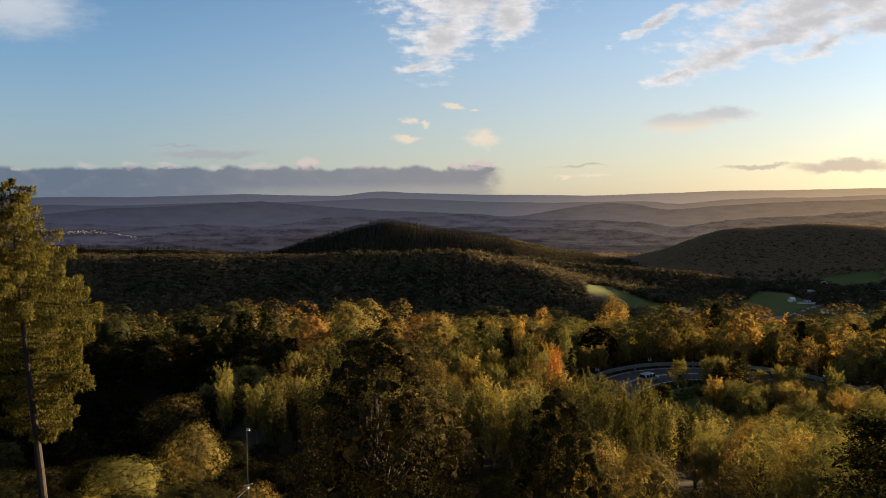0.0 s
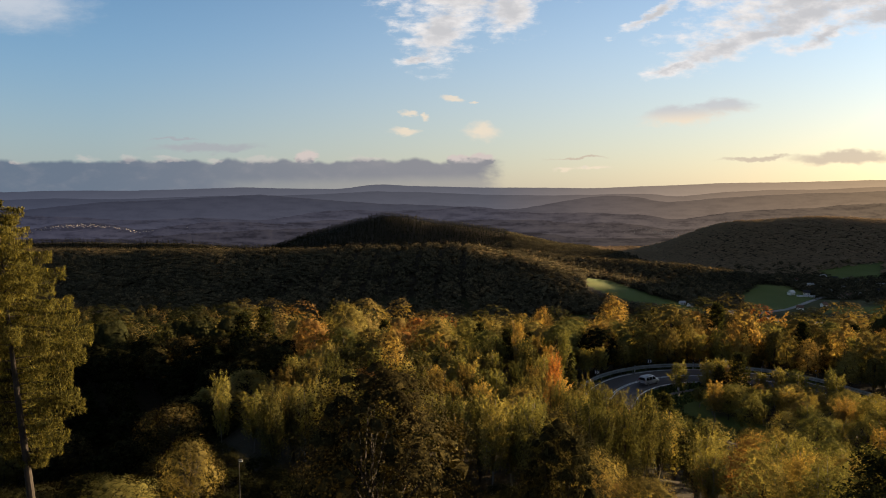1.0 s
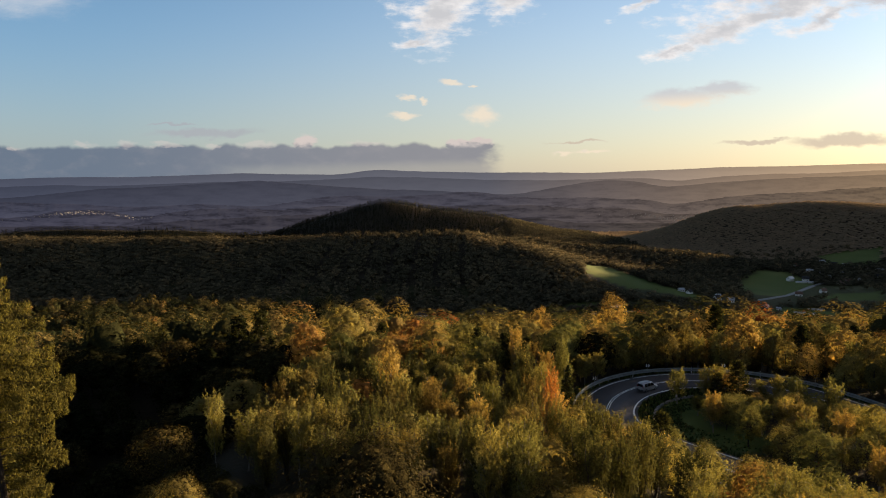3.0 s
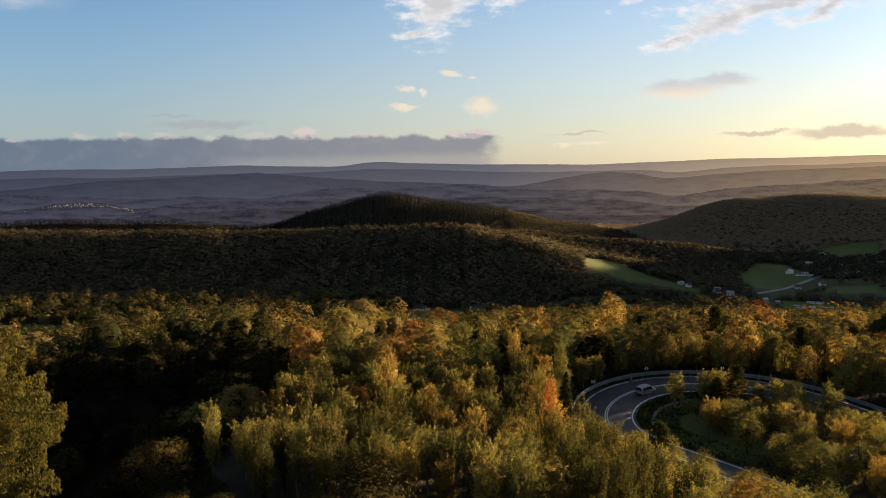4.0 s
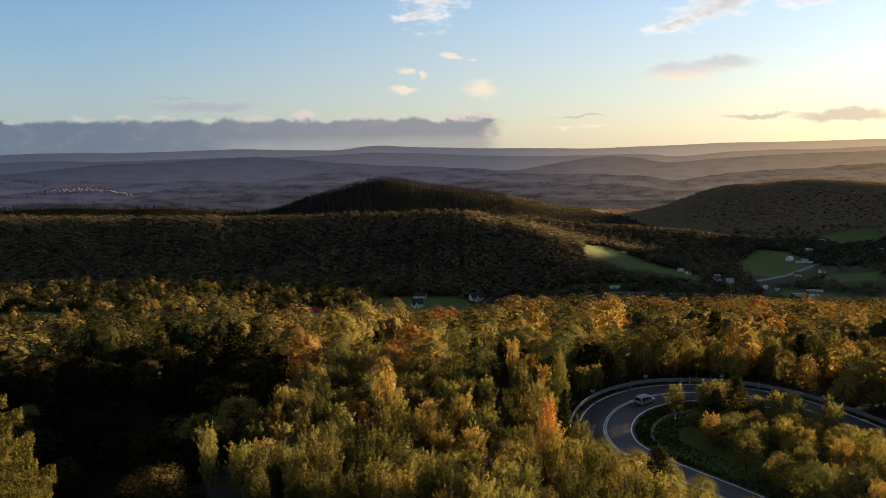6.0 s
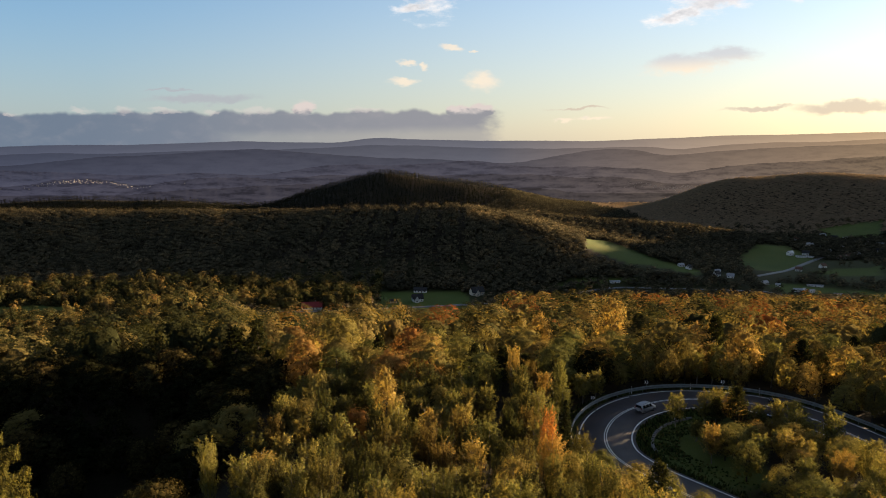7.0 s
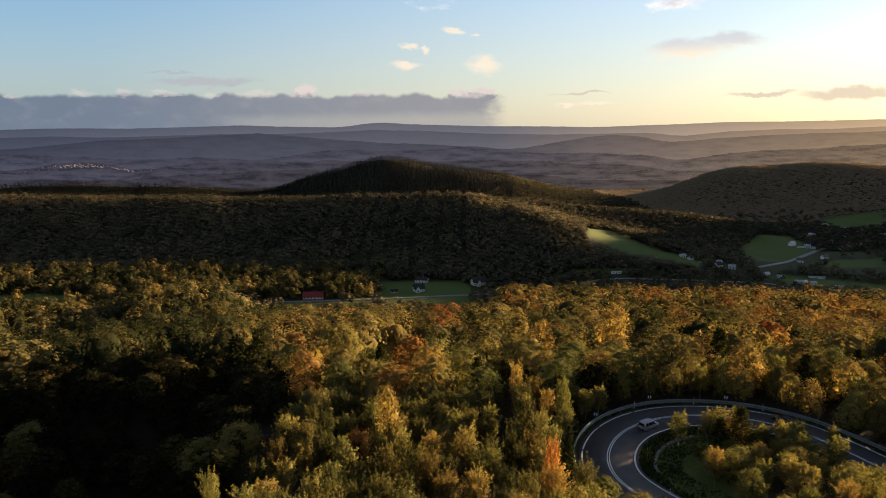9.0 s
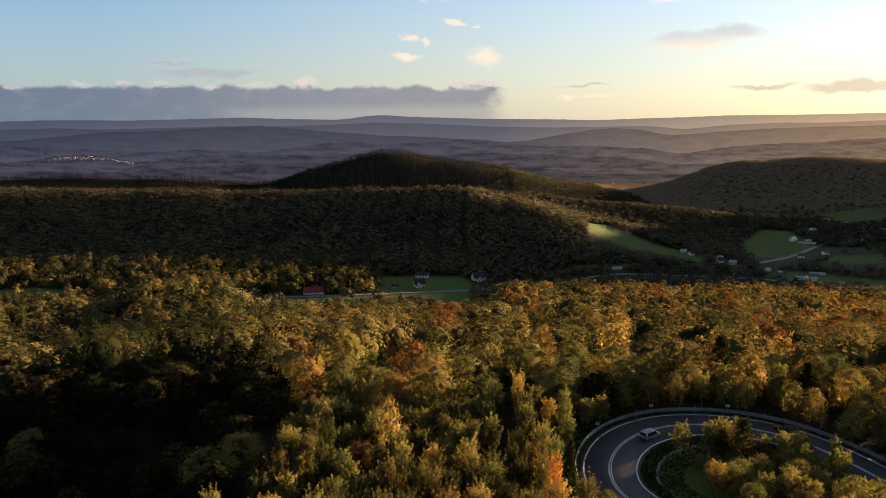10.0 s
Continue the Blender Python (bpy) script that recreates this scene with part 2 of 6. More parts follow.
GREEN, OLIVE, LIME = (0.030, 0.036, 0.008), (0.090, 0.079, 0.012), (0.165, 0.140, 0.015)
GOLD, AMBER, ORANGE = (0.225, 0.140, 0.014), (0.220, 0.105, 0.011), (0.215, 0.076, 0.010)
LEAF = {
    "birch": leaf_material("birch_leaves", [(0.0, (0.090, 0.090, 0.013)), (0.4, (0.130, 0.124, 0.016)), (0.8, (0.185, 0.160, 0.017)), (1.0, (0.25, 0.160, 0.015))], gain=1.4, leafy=8.0, vary=0.5),
    "aspen": leaf_material("aspen_leaves", [(0.0, (0.070, 0.074, 0.015)), (0.4, (0.110, 0.110, 0.020)), (0.75, (0.155, 0.142, 0.022)), (1.0, (0.20, 0.140, 0.018))], gain=0.72, leafy=8.0, vary=0.6),
    "beech": leaf_material("beech_leaves", [(0.0, OLIVE), (0.3, (0.125, 0.100, 0.014)), (0.6, LIME), (0.85, GOLD), (1.0, AMBER)], gain=1.48, leafy=8.0, through_leaf=0.5, vary=0.42),
    # oak colour taken down to near black to stand in for the hollow's shade
    "oak": leaf_material("shade_dark_oak_leaves", [(0.0, (0.012, 0.013, 0.004)), (0.5, (0.022, 0.022, 0.006)), (0.85, (0.045, 0.040, 0.009)), (1.0, (0.08, 0.058, 0.010))], through_leaf=0.25, leafy=8.0),
    "maple": leaf_material("maple_leaves", [(0.0, (0.085, 0.090, 0.012)), (0.5, (0.175, 0.155, 0.016)), (1.0, (0.25, 0.165, 0.015))], gain=1.5, leafy=8.0, through_leaf=0.5, vary=0.42),
    "orange": leaf_material("orange_leaves", [(0.0, (0.30, 0.130, 0.012)), (1.0, (0.30, 0.122, 0.012))], gain=1.3, leafy=8.0),
    "pine": leaf_material("pine_needles", [(0.0, (0.018, 0.022, 0.007)), (1.0, (0.040, 0.042, 0.010))]),
    "poplar": leaf_material("poplar_leaves", [(0.0, (0.050, 0.046, 0.012)), (1.0, (0.070, 0.056, 0.014))], through_leaf=0.10, gain=0.62, leafy=10.0),
    "shrub": leaf_material("shrub_leaves", [(0.0, (0.095, 0.092, 0.013)), (0.6, LIME), (1.0, (0.19, 0.125, 0.014))], gain=1.05, leafy=8.0),
    "larch": leaf_material("larch_needles", [(0.0, (0.128, 0.122, 0.011)), (1.0, (0.140, 0.126, 0.011))], through_leaf=0.5, gain=0.86, leafy=9.0),
}
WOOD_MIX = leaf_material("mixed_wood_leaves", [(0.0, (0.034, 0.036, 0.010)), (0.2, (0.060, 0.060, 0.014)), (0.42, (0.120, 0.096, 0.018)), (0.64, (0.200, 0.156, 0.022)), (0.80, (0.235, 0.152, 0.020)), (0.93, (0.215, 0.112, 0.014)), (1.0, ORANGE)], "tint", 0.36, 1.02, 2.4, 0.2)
HILL_MIX = leaf_material("hill_forest_leaves", [(0.0, (0.048, 0.043, 0.026)), (0.3, (0.082, 0.070, 0.040)), (0.6, (0.120, 0.096, 0.048)), (0.85, (0.150, 0.108, 0.044)), (1.0, (0.170, 0.110, 0.038))], "tint", 0.12, 1.08, vary=0.75)
# needles dark by kind; their colour also stands in for the cone hill's shade
SPRUCE_MIX = leaf_material("spruce_forest_needles", [(0.0, (0.016, 0.017, 0.011)), (0.6, (0.030, 0.029, 0.016)), (1.0, (0.052, 0.044, 0.020))], "tint", 0.1, vary=0.5)
# russet leaves made paler than leaves are, in place of haze before the hill
HAZE_RUSSET_MIX = leaf_material("haze_paled_russet_leaves", [(0.0, (0.22, 0.160, 0.095)), (0.6, (0.27, 0.190, 0.108)), (1.0, (0.31, 0.205, 0.112))], "tint", 0.12, 1.0, vary=0.3)
BARK = plain("bark", (0.012, 0.009, 0.007), (0.032, 0.024, 0.018), 6.0, 0.9, bump=0.6)
PALE_BARK = plain("birch_bark", (0.08, 0.07, 0.06), (0.22, 0.20, 0.17), 5.0, 0.8, bump=0.4)


def ground_material():
    m, n = material("ground")
    at = n.add("ShaderNodeNewGeometry").outputs["Position"]
    meadow = n.add("ShaderNodeAttribute")
    meadow.attribute_name = "meadow"
    wide, _ = n.noise(at, 0.012, 4.0)
    fine, _ = n.noise(at, 1.1, 4.0)
    litter = n.ramp(n.math("MULTIPLY_ADD", wide, 0.5, n.math("MULTIPLY", fine, 0.5)), (0.3, (0.016, 0.014, 0.008)), (0.6, (0.032, 0.024, 0.012)), (0.75, (0.026, 0.030, 0.010)))
    grass = n.ramp(n.math("MULTIPLY_ADD", wide, 0.7, n.math("MULTIPLY", fine, 0.3)), (0.3, (0.068, 0.096, 0.020)), (0.5, (0.090, 0.114, 0.025)), (0.7, (0.118, 0.122, 0.031)))
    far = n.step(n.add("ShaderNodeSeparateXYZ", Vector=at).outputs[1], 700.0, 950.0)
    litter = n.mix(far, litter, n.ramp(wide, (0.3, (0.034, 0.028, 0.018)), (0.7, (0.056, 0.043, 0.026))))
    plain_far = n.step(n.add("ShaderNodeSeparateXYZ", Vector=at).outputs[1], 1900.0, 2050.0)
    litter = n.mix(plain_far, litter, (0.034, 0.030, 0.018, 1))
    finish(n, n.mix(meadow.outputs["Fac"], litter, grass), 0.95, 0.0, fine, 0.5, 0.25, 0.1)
    return m


GROUND = ground_material()


# ---- the lie of the land ----
def smooth(a, b, x):
    t = np.clip((x - a) / (b - a), 0, 1)
    return t * t * (3 - 2 * t)


def bell(x, y, cx, cy, sx, sy):
    return np.exp(-((x - cx) / sx) ** 2 - ((y - cy) / sy) ** 2)


def ripple(x, y, size, seed=0.0):
    """Slow uneven swell made of a few sines."""
    a, b = x / size + seed, y / size - seed * 0.7
    return (np.sin(a * 1.0 + 1.3 * np.sin(b * 0.8)) + np.sin(b * 1.27 + 1.1 * np.sin(a * 0.9 + 2.0)) + 0.6 * np.sin((a + b) * 1.9) + 0.6 * np.sin((a - b) * 2.3 + 1.0)) / 3.2


SLOPE_Y = [-600, -100, 0, 30, 50, 70, 90, 105, 125, 145, 165, 200, 260, 350, 400, 450, 500, 573, 650, 720, 6000]
SLOPE_Z = [70, 34, 21, 16.5, 11, 6, 2.2, 0.2, -0.6, -2.6, -7, -14, -31, -50, -58, -68, -79, -93, -112, -125, -126]


def raw_land(x, y):
    near = sum(np.interp(y + d, SLOPE_Y, SLOPE_Z) for d in (-12, -6, 0, 6, 12)) / 5
    side = smooth(-28, -62, x) * 23 * smooth(46, 78, y) * smooth(165, 100, y) + smooth(-50, -260, x) * 25 * smooth(90, 190, y) + smooth(74, 170, x) * 4 + smooth(200, 420, x) * 8
    near = near - side * smooth(650, 250, y) * smooth(-60, 90, y)
    bearing = x / np.maximum(y, 60.0)
    near = near - 20 * smooth(-0.34, -0.25, bearing) * smooth(0.105, 0.05, bearing) * smooth(335, 440, y) - 15 * smooth(-0.44, -0.50, bearing) * smooth(335, 460, y)
    near = np.maximum(near, -127 + 0 * x)
    z = near + ripple(x, y, 55.0) * 1.2 * smooth(120, 260, y) + ripple(x, y, 160.0, 3.0) * 2.5 * smooth(250, 700, y)
    z = z - 14 * smooth(1400, 2050, y) - 60 * smooth(2035, 2105, y)
    # the plantation ridge across the valley
    crest_y = np.interp(x, [-1200, -480, 40, 230, 360, 520], [1270, 1180, 1118, 1010, 930, 880])
    crest_h = np.interp(x, [-1800, -1000, -480, -200, 40, 140, 230, 330, 470], [20, 48, 48, 54, 64, 48, 28, 12, 0])
    across = np.where(y < crest_y, smooth(-330, -10, y - crest_y) ** 0.85, 1 - 0.96 * smooth(10, 380, y - crest_y))
    z = z + crest_h * across
    # the low wooded ridge behind the sloping field
    crest_y = np.interp(x, [0, 150, 337, 520, 620], [1380, 1290, 1210, 1140, 1120])
    z = z + np.interp(x, [-60, 80, 150, 337, 430, 520, 600], [0, 18, 22, 25, 22, 12, 0]) * np.exp(-((y - crest_y) / 95) ** 2)
    # the cone-shaped hill, the broad hill beside the village, and an unseen hill added on the right to shade the valley
    cone = [np.interp(x + d, [-520, -480, -391, -293, -228, -167, -99, -35, 62, 159, 257, 322, 420, 480], [0, 6, 41, 68, 88, 102, 95, 82, 71, 57, 33, 17, 4, 0]) for d in (-16, 0, 16)]
    z = z + sum(cone) / 3 * np.exp(-(np.abs(y - 1940) / 190) ** 1.8)
    z = z + 92 * bell(x, y, 880, 1600, 290, 210) + 34 * bell(x, y, 640, 1560, 120, 150)
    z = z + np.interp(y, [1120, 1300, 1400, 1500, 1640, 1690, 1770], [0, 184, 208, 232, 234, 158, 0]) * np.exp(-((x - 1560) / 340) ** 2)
    z = z + 30 * bell(x, y, -1120, 2090, 250, 100) + 15 * bell(x, y, -790, 2080, 130, 90)
    return z


# ---- the road ----
ROAD_BED = [(110, 38, 6.5), (82, 52, 4.6), (60, 66, 3.0), (48, 79, 1.9), (39.6, 92.4, 1.0), (33.4, 101.2, 0.6), (30.0, 108, 0.4), (29.2, 113.4, 0.3), (30.3, 119.2, 0.3),
            (33.6, 125.4, 0.3), (38.8, 130.4, 0.3), (45.8, 133.7, 0.3), (54, 134.4, 0.2), (62, 132.8, 0.0), (68.6, 128.6, -0.3), (74, 121, -0.8), (79.5, 110, -1.6), (88, 94, -3.2), (104, 72, -5.6), (130, 50, -9)]


def spline(points, steps):
    """A smooth line through the points: places and unit ways along it."""
    p = np.array(points, float)
    p = np.vstack([2 * p[0] - p[1], p, 2 * p[-1] - p[-2]])
    out = []
    for i in range(1, len(p) - 2):
        for t in np.linspace(0, 1, steps, endpoint=False):
            a, b, c, d = p[i - 1:i + 3]
            out.append(0.5 * (2 * b + (c - a) * t + (2 * a - 5 * b + 4 * c - d) * t * t + (3 * b - a - 3 * c + d) * t ** 3))
    out.append(p[-2])
    out = np.array(out)
    way = np.gradient(out, axis=0)
    return out, way / np.linalg.norm(way, axis=1)[:, None]


ROAD, ROAD_WAY = spline(ROAD_BED, 12)
ROAD_SIDE = np.stack([ROAD_WAY[:, 1], -ROAD_WAY[:, 0], 0 * ROAD_WAY[:, 0]], 1)      # to the inside of the bend
ROAD_SIDE /= np.linalg.norm(ROAD_SIDE, axis=1)[:, None]


def road_gap(x, y):
    """Distance to the road's middle line, and the road's height there."""
    x, y = np.asarray(x, float), np.asarray(y, float)
    flat = np.stack([x.ravel(), y.ravel()], 1)
    best, height = np.full(len(flat), 1e9), np.zeros(len(flat))
    for px, py, pz in ROAD[::2]:
        d = np.hypot(flat[:, 0] - px, flat[:, 1] - py)
        hit = d < best
        best[hit], height[hit] = d[hit], pz
    return best.reshape(x.shape), height.reshape(x.shape)


def land(x, y):
    x, y = np.asarray(x, float), np.asarray(y, float)
    z = raw_land(x, y)
    d, h = road_gap(x, y)
    bed = h - 0.10 - 0.55 * smooth(5.0, 6.6, d)
    return np.where(d < 26, bed + (z - bed) * smooth(6.5, 24, d), z)


# ---- meadows ----
FIELDS = [[(220, 1033), (256, 1052), (302, 907), (342, 868), (325, 834), (286, 857), (235, 882), (203, 936)],
          [(450, 1014), (509, 1081), (570, 1099), (556, 991), (494, 924), (436, 884), (419, 923)],
          [(393, 794), (426, 810), (516, 772), (483, 721), (428, 727), (401, 753)],
          [(498, 894), (543, 920), (615, 926), (583, 876), (515, 871)],
          [(715, 1282), (873, 1325), (793, 1201), (694, 1183)],
          [(130, 790), (160, 807), (253, 812), (235, 796)],
          [(417, 714), (473, 705), (445, 662), (431, 671)],
          [(-76, 799), (24, 806), (33, 764), (30, 656), (0, 647), (-11, 685), (-68, 693)],
          [(-178, 662), (-164, 688), (-80, 700), (-65, 682), (-104, 665)],
          [(-560, 718), (-477, 732), (-392, 735), (-380, 700), (-452, 680), (-560, 676)]]


def inside_of(corners, x, y):
    """1 within the outline, 0 outside."""
    odd = np.zeros(np.shape(x), bool)
    for (ax, ay), (bx, by) in zip(corners, corners[1:] + corners[:1]):
        if ay != by:
            odd ^= ((ay > y) != (by > y)) & (x < (bx - ax) * (y - ay) / (by - ay) + ax)
    return odd.astype(float)


def meadow_mask(x, y):
    m = np.zeros_like(np.asarray(x, float))
    w = ripple(x, y, 30.0, 1.0) * 8

    for corners in FIELDS:
        m = np.maximum(m, inside_of(corners, x + w * 0.35, y + w * 0.35))
    return m


COUNTRY_ROADS = {
    "road_valley": [(-330, 640), (-240, 668), (-205, 679), (-180, 692), (-124, 702), (-63, 715), (24, 732), (120, 752), (205, 775), (300, 765), (374, 755), (385, 732), (400, 700), (420, 660)],
    "road_lower": [(-10, 660), (13, 653), (46, 650), (87, 644), (140, 628)],
    "road_village": [(400, 845), (433, 872), (481, 917), (538, 970), (585, 1016), (618, 1062), (634, 1105), (630, 1140), (605, 1168), (560, 1190)]}


def valley_road_gap(x, y):
    best = np.full(np.shape(x), 1e9)
    for line in COUNTRY_ROADS.values():
        for (ax, ay), (bx, by) in zip(line, line[1:]):
            f = np.clip(((x - ax) * (bx - ax) + (y - ay) * (by - ay)) / ((bx - ax) ** 2 + (by - ay) ** 2), 0, 1)
            best = np.minimum(best, np.hypot(x - ax - f * (bx - ax), y - ay - f * (by - ay)))
    return best


def slope_edge(x):
    """How far down the near woods reach."""
    return np.interp(x, [-700, -260, -225, -205, 60, 90, 200, 320, 500], [850, 850, 820, 600, 600, 620, 590, 550, 510]) + ripple(x, 0 * x, 22.0) * 10


# ---- mesh helpers ----
def quad_mesh(name, quads, mat, tint=None, lean=None):
    """One mesh out of an array of faces that all have three or all have four corners (n, corners, 3)."""
    q = np.asarray(quads, np.float32)
    k, c = q.shape[:2]
    me = bpy.data.meshes.new(name)
    me.vertices.add(c * k)
    me.vertices.foreach_set("co", q.ravel())
    me.loops.add(c * k)
    me.loops.foreach_set("vertex_index", np.arange(c * k, dtype=np.int32))
    me.polygons.add(k)
    me.polygons.foreach_set("loop_start", np.arange(k, dtype=np.int32) * c)
    me.update(calc_edges=True)
    if lean is not None:        # leaves take the light as the rounded crown does
        me.polygons.foreach_set("use_smooth", np.ones(k, bool))
        me.attributes.new("custom_normal", "FLOAT_VECTOR", "POINT").data.foreach_set("vector", corner_lean(np.asarray(lean, np.float32), c).ravel())
    if tint is not None:
        me.attributes.new("tint", "FLOAT", "FACE").data.foreach_set("value", np.asarray(tint, np.float32))
    me.materials.append(mat)
    return me


def grid_mesh(name, pts, mat, closed=False):
    """A smooth sheet out of an array of points (rows, columns, 3)."""
    r, c = pts.shape[:2]
    i = np.arange(r * c).reshape(r, c)
    if closed:
        i = np.concatenate([i, i[:, :1]], 1)
    f = np.stack([i[:-1, :-1], i[:-1, 1:], i[1:, 1:], i[1:, :-1]], -1).reshape(-1, 4)
    me = bpy.data.meshes.new(name)
    me.vertices.add(r * c)
    me.vertices.foreach_set("co", pts.astype(np.float32).ravel())
    me.loops.add(f.size)
    me.loops.foreach_set("vertex_index", f.astype(np.int32).ravel())
    me.polygons.add(len(f))
    me.polygons.foreach_set("loop_start", np.arange(len(f), dtype=np.int32) * 4)
    me.update(calc_edges=True)
    me.polygons.foreach_set("use_smooth", np.ones(len(f), bool))
    me.materials.append(mat)
    return me


def mesh_of(name, bm, mat):
    me = bpy.data.meshes.new(name)
    bm.to_mesh(me)
    bm.free()
    me.materials.append(mat)
    return me


def part(name, data, mat=None, parent=None, label=""):
    """Links a bmesh or mesh as one object under a thing."""
    me = mesh_of(name, data, mat) if isinstance(data, bmesh.types.BMesh) else data
    ob = new(name, me)
    if parent is not None:
        ob.parent = parent
    if label:
        ob["label"] = label
    return ob


# ---- ground ----
def build_ground():
    ys = np.concatenate([np.arange(-600, -20, 40), np.arange(-20, 170, 2.8), np.arange(170, 480, 8), np.arange(480, 1300, 12), np.arange(1300, 2300, 20), np.arange(2300, 4951, 90)])
    ax = np.concatenate([np.arange(0, 110, 2.8), np.arange(110, 320, 8), np.arange(320, 1000, 16), np.arange(1000, 2000, 40), np.arange(2000, 3701, 120)])
    xs = np.concatenate([-ax[:0:-1], ax])
    X, Y = np.meshgrid(xs, ys)
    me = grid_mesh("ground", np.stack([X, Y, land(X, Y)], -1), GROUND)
    green = meadow_mask(X, Y)
    d, _ = road_gap(X, Y)
    green = np.maximum(green, 0.85 * ((d > 4.5) & (d < 17) & (X > 34) & (X < 52) & (Y > 100) & (Y < 130)))
    green = np.maximum(green, 0.3 * (d < 8.5))
    green = np.maximum(green, 0.12 * ((Y > 1960) & (X > 60) & (ripple(X, Y * 2.2, 60.0, 4.0) > -0.1)))
    green = np.maximum(green, 0.22 * ((Y > slope_edge(X) - 10) & (Y < 1350) & (raw_land(X, Y) < -108)))
    green = np.maximum(green, 0.32 * ((X > 450) & (Y > 700) & (Y < 1260) & (raw_land(X, Y) < -112)))
    me.attributes.new("meadow", "FLOAT", "POINT").data.foreach_set("value", green.astype(np.float32).ravel())
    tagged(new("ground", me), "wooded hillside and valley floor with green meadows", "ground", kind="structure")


build_ground()


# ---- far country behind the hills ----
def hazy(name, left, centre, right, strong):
    """Far land with evening haze put into its own glowing colour, cool to the left and golden to the right."""
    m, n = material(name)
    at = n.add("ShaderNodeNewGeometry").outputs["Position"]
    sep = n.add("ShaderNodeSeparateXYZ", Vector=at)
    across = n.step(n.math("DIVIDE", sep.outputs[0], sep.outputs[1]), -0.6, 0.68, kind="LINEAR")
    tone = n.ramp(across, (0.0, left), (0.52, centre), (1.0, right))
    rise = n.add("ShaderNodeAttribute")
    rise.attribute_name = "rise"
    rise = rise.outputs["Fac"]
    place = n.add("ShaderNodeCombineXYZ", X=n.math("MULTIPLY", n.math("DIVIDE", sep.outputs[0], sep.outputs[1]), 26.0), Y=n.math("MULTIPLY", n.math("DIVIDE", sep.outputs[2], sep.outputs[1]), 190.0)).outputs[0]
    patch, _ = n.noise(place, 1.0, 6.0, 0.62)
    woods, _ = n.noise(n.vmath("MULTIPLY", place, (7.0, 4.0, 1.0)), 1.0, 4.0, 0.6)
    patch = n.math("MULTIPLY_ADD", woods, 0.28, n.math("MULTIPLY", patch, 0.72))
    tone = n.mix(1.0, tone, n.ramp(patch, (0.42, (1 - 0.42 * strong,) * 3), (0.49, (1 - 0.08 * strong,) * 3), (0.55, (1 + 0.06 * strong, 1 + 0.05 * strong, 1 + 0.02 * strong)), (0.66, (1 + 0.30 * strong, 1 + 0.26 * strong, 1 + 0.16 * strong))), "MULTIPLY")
    # mist painted in: paler at the foot of a range, darker at its crest
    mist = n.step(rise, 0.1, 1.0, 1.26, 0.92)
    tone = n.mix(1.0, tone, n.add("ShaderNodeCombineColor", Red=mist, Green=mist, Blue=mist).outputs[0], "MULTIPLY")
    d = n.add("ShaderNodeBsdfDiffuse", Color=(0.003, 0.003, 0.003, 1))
    # the surface itself gives off the haze colour
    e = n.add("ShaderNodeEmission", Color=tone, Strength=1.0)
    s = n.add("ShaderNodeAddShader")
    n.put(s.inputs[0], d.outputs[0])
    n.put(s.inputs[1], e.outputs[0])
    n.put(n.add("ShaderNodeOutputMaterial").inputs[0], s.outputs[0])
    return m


RIDGES = {}


def far_ridge(name, y0, heights, foot, depth, colours, rough, seed, label):
    """A long range of hills: its crest follows the given heights by bearing, with finer ups and downs of its own."""
    t = np.linspace(-0.80, 0.80, 1000)
    crest = np.interp(t, [h[0] for h in heights], [h[1] for h in heights])
    k = np.ones(21) / 21
    crest = np.convolve(np.pad(crest, 10, mode="edge"), k, mode="valid")
    rng = np.random.default_rng(seed)
    for waves, amp in ((23, 1.0), (61, 0.6), (170, 0.5), (420, 0.35)):
        crest = crest + rough * amp * np.sin(t * waves + rng.uniform(0, 6) + 1.5 * np.sin(t * waves * 0.37 + rng.uniform(0, 6)))
    crest = np.maximum(crest, foot + 14)
    RIDGES[name] = (t, crest, y0, depth, foot)
    rows = []
    for s in np.linspace(0, 1, 9):
        y = y0 - depth * (1 - s)
        z = foot + (crest - foot) * smooth(0, 1, np.full_like(t, s)) ** 0.8 + rough * 0.6 * np.sin(t * 60 + s * 9) * s * (1 - s) * 4
        rows.append(np.stack([t * y, np.full_like(t, y), z], -1))
    rows.append(np.stack([t * (y0 + 30), np.full_like(t, y0 + 30), crest - 25], -1))
    me = grid_mesh(name, np.array(rows), hazy(name + "_haze_glow", *colours))
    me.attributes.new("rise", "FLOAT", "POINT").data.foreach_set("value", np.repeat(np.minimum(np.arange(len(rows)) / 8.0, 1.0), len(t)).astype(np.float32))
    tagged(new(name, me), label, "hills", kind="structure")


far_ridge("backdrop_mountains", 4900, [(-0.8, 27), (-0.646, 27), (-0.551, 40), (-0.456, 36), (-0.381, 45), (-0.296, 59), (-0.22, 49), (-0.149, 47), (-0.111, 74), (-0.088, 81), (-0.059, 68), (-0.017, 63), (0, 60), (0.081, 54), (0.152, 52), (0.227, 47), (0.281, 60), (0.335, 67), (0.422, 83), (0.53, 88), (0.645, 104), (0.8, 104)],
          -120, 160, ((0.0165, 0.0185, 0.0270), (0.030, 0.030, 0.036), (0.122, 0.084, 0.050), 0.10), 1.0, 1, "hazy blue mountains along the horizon")
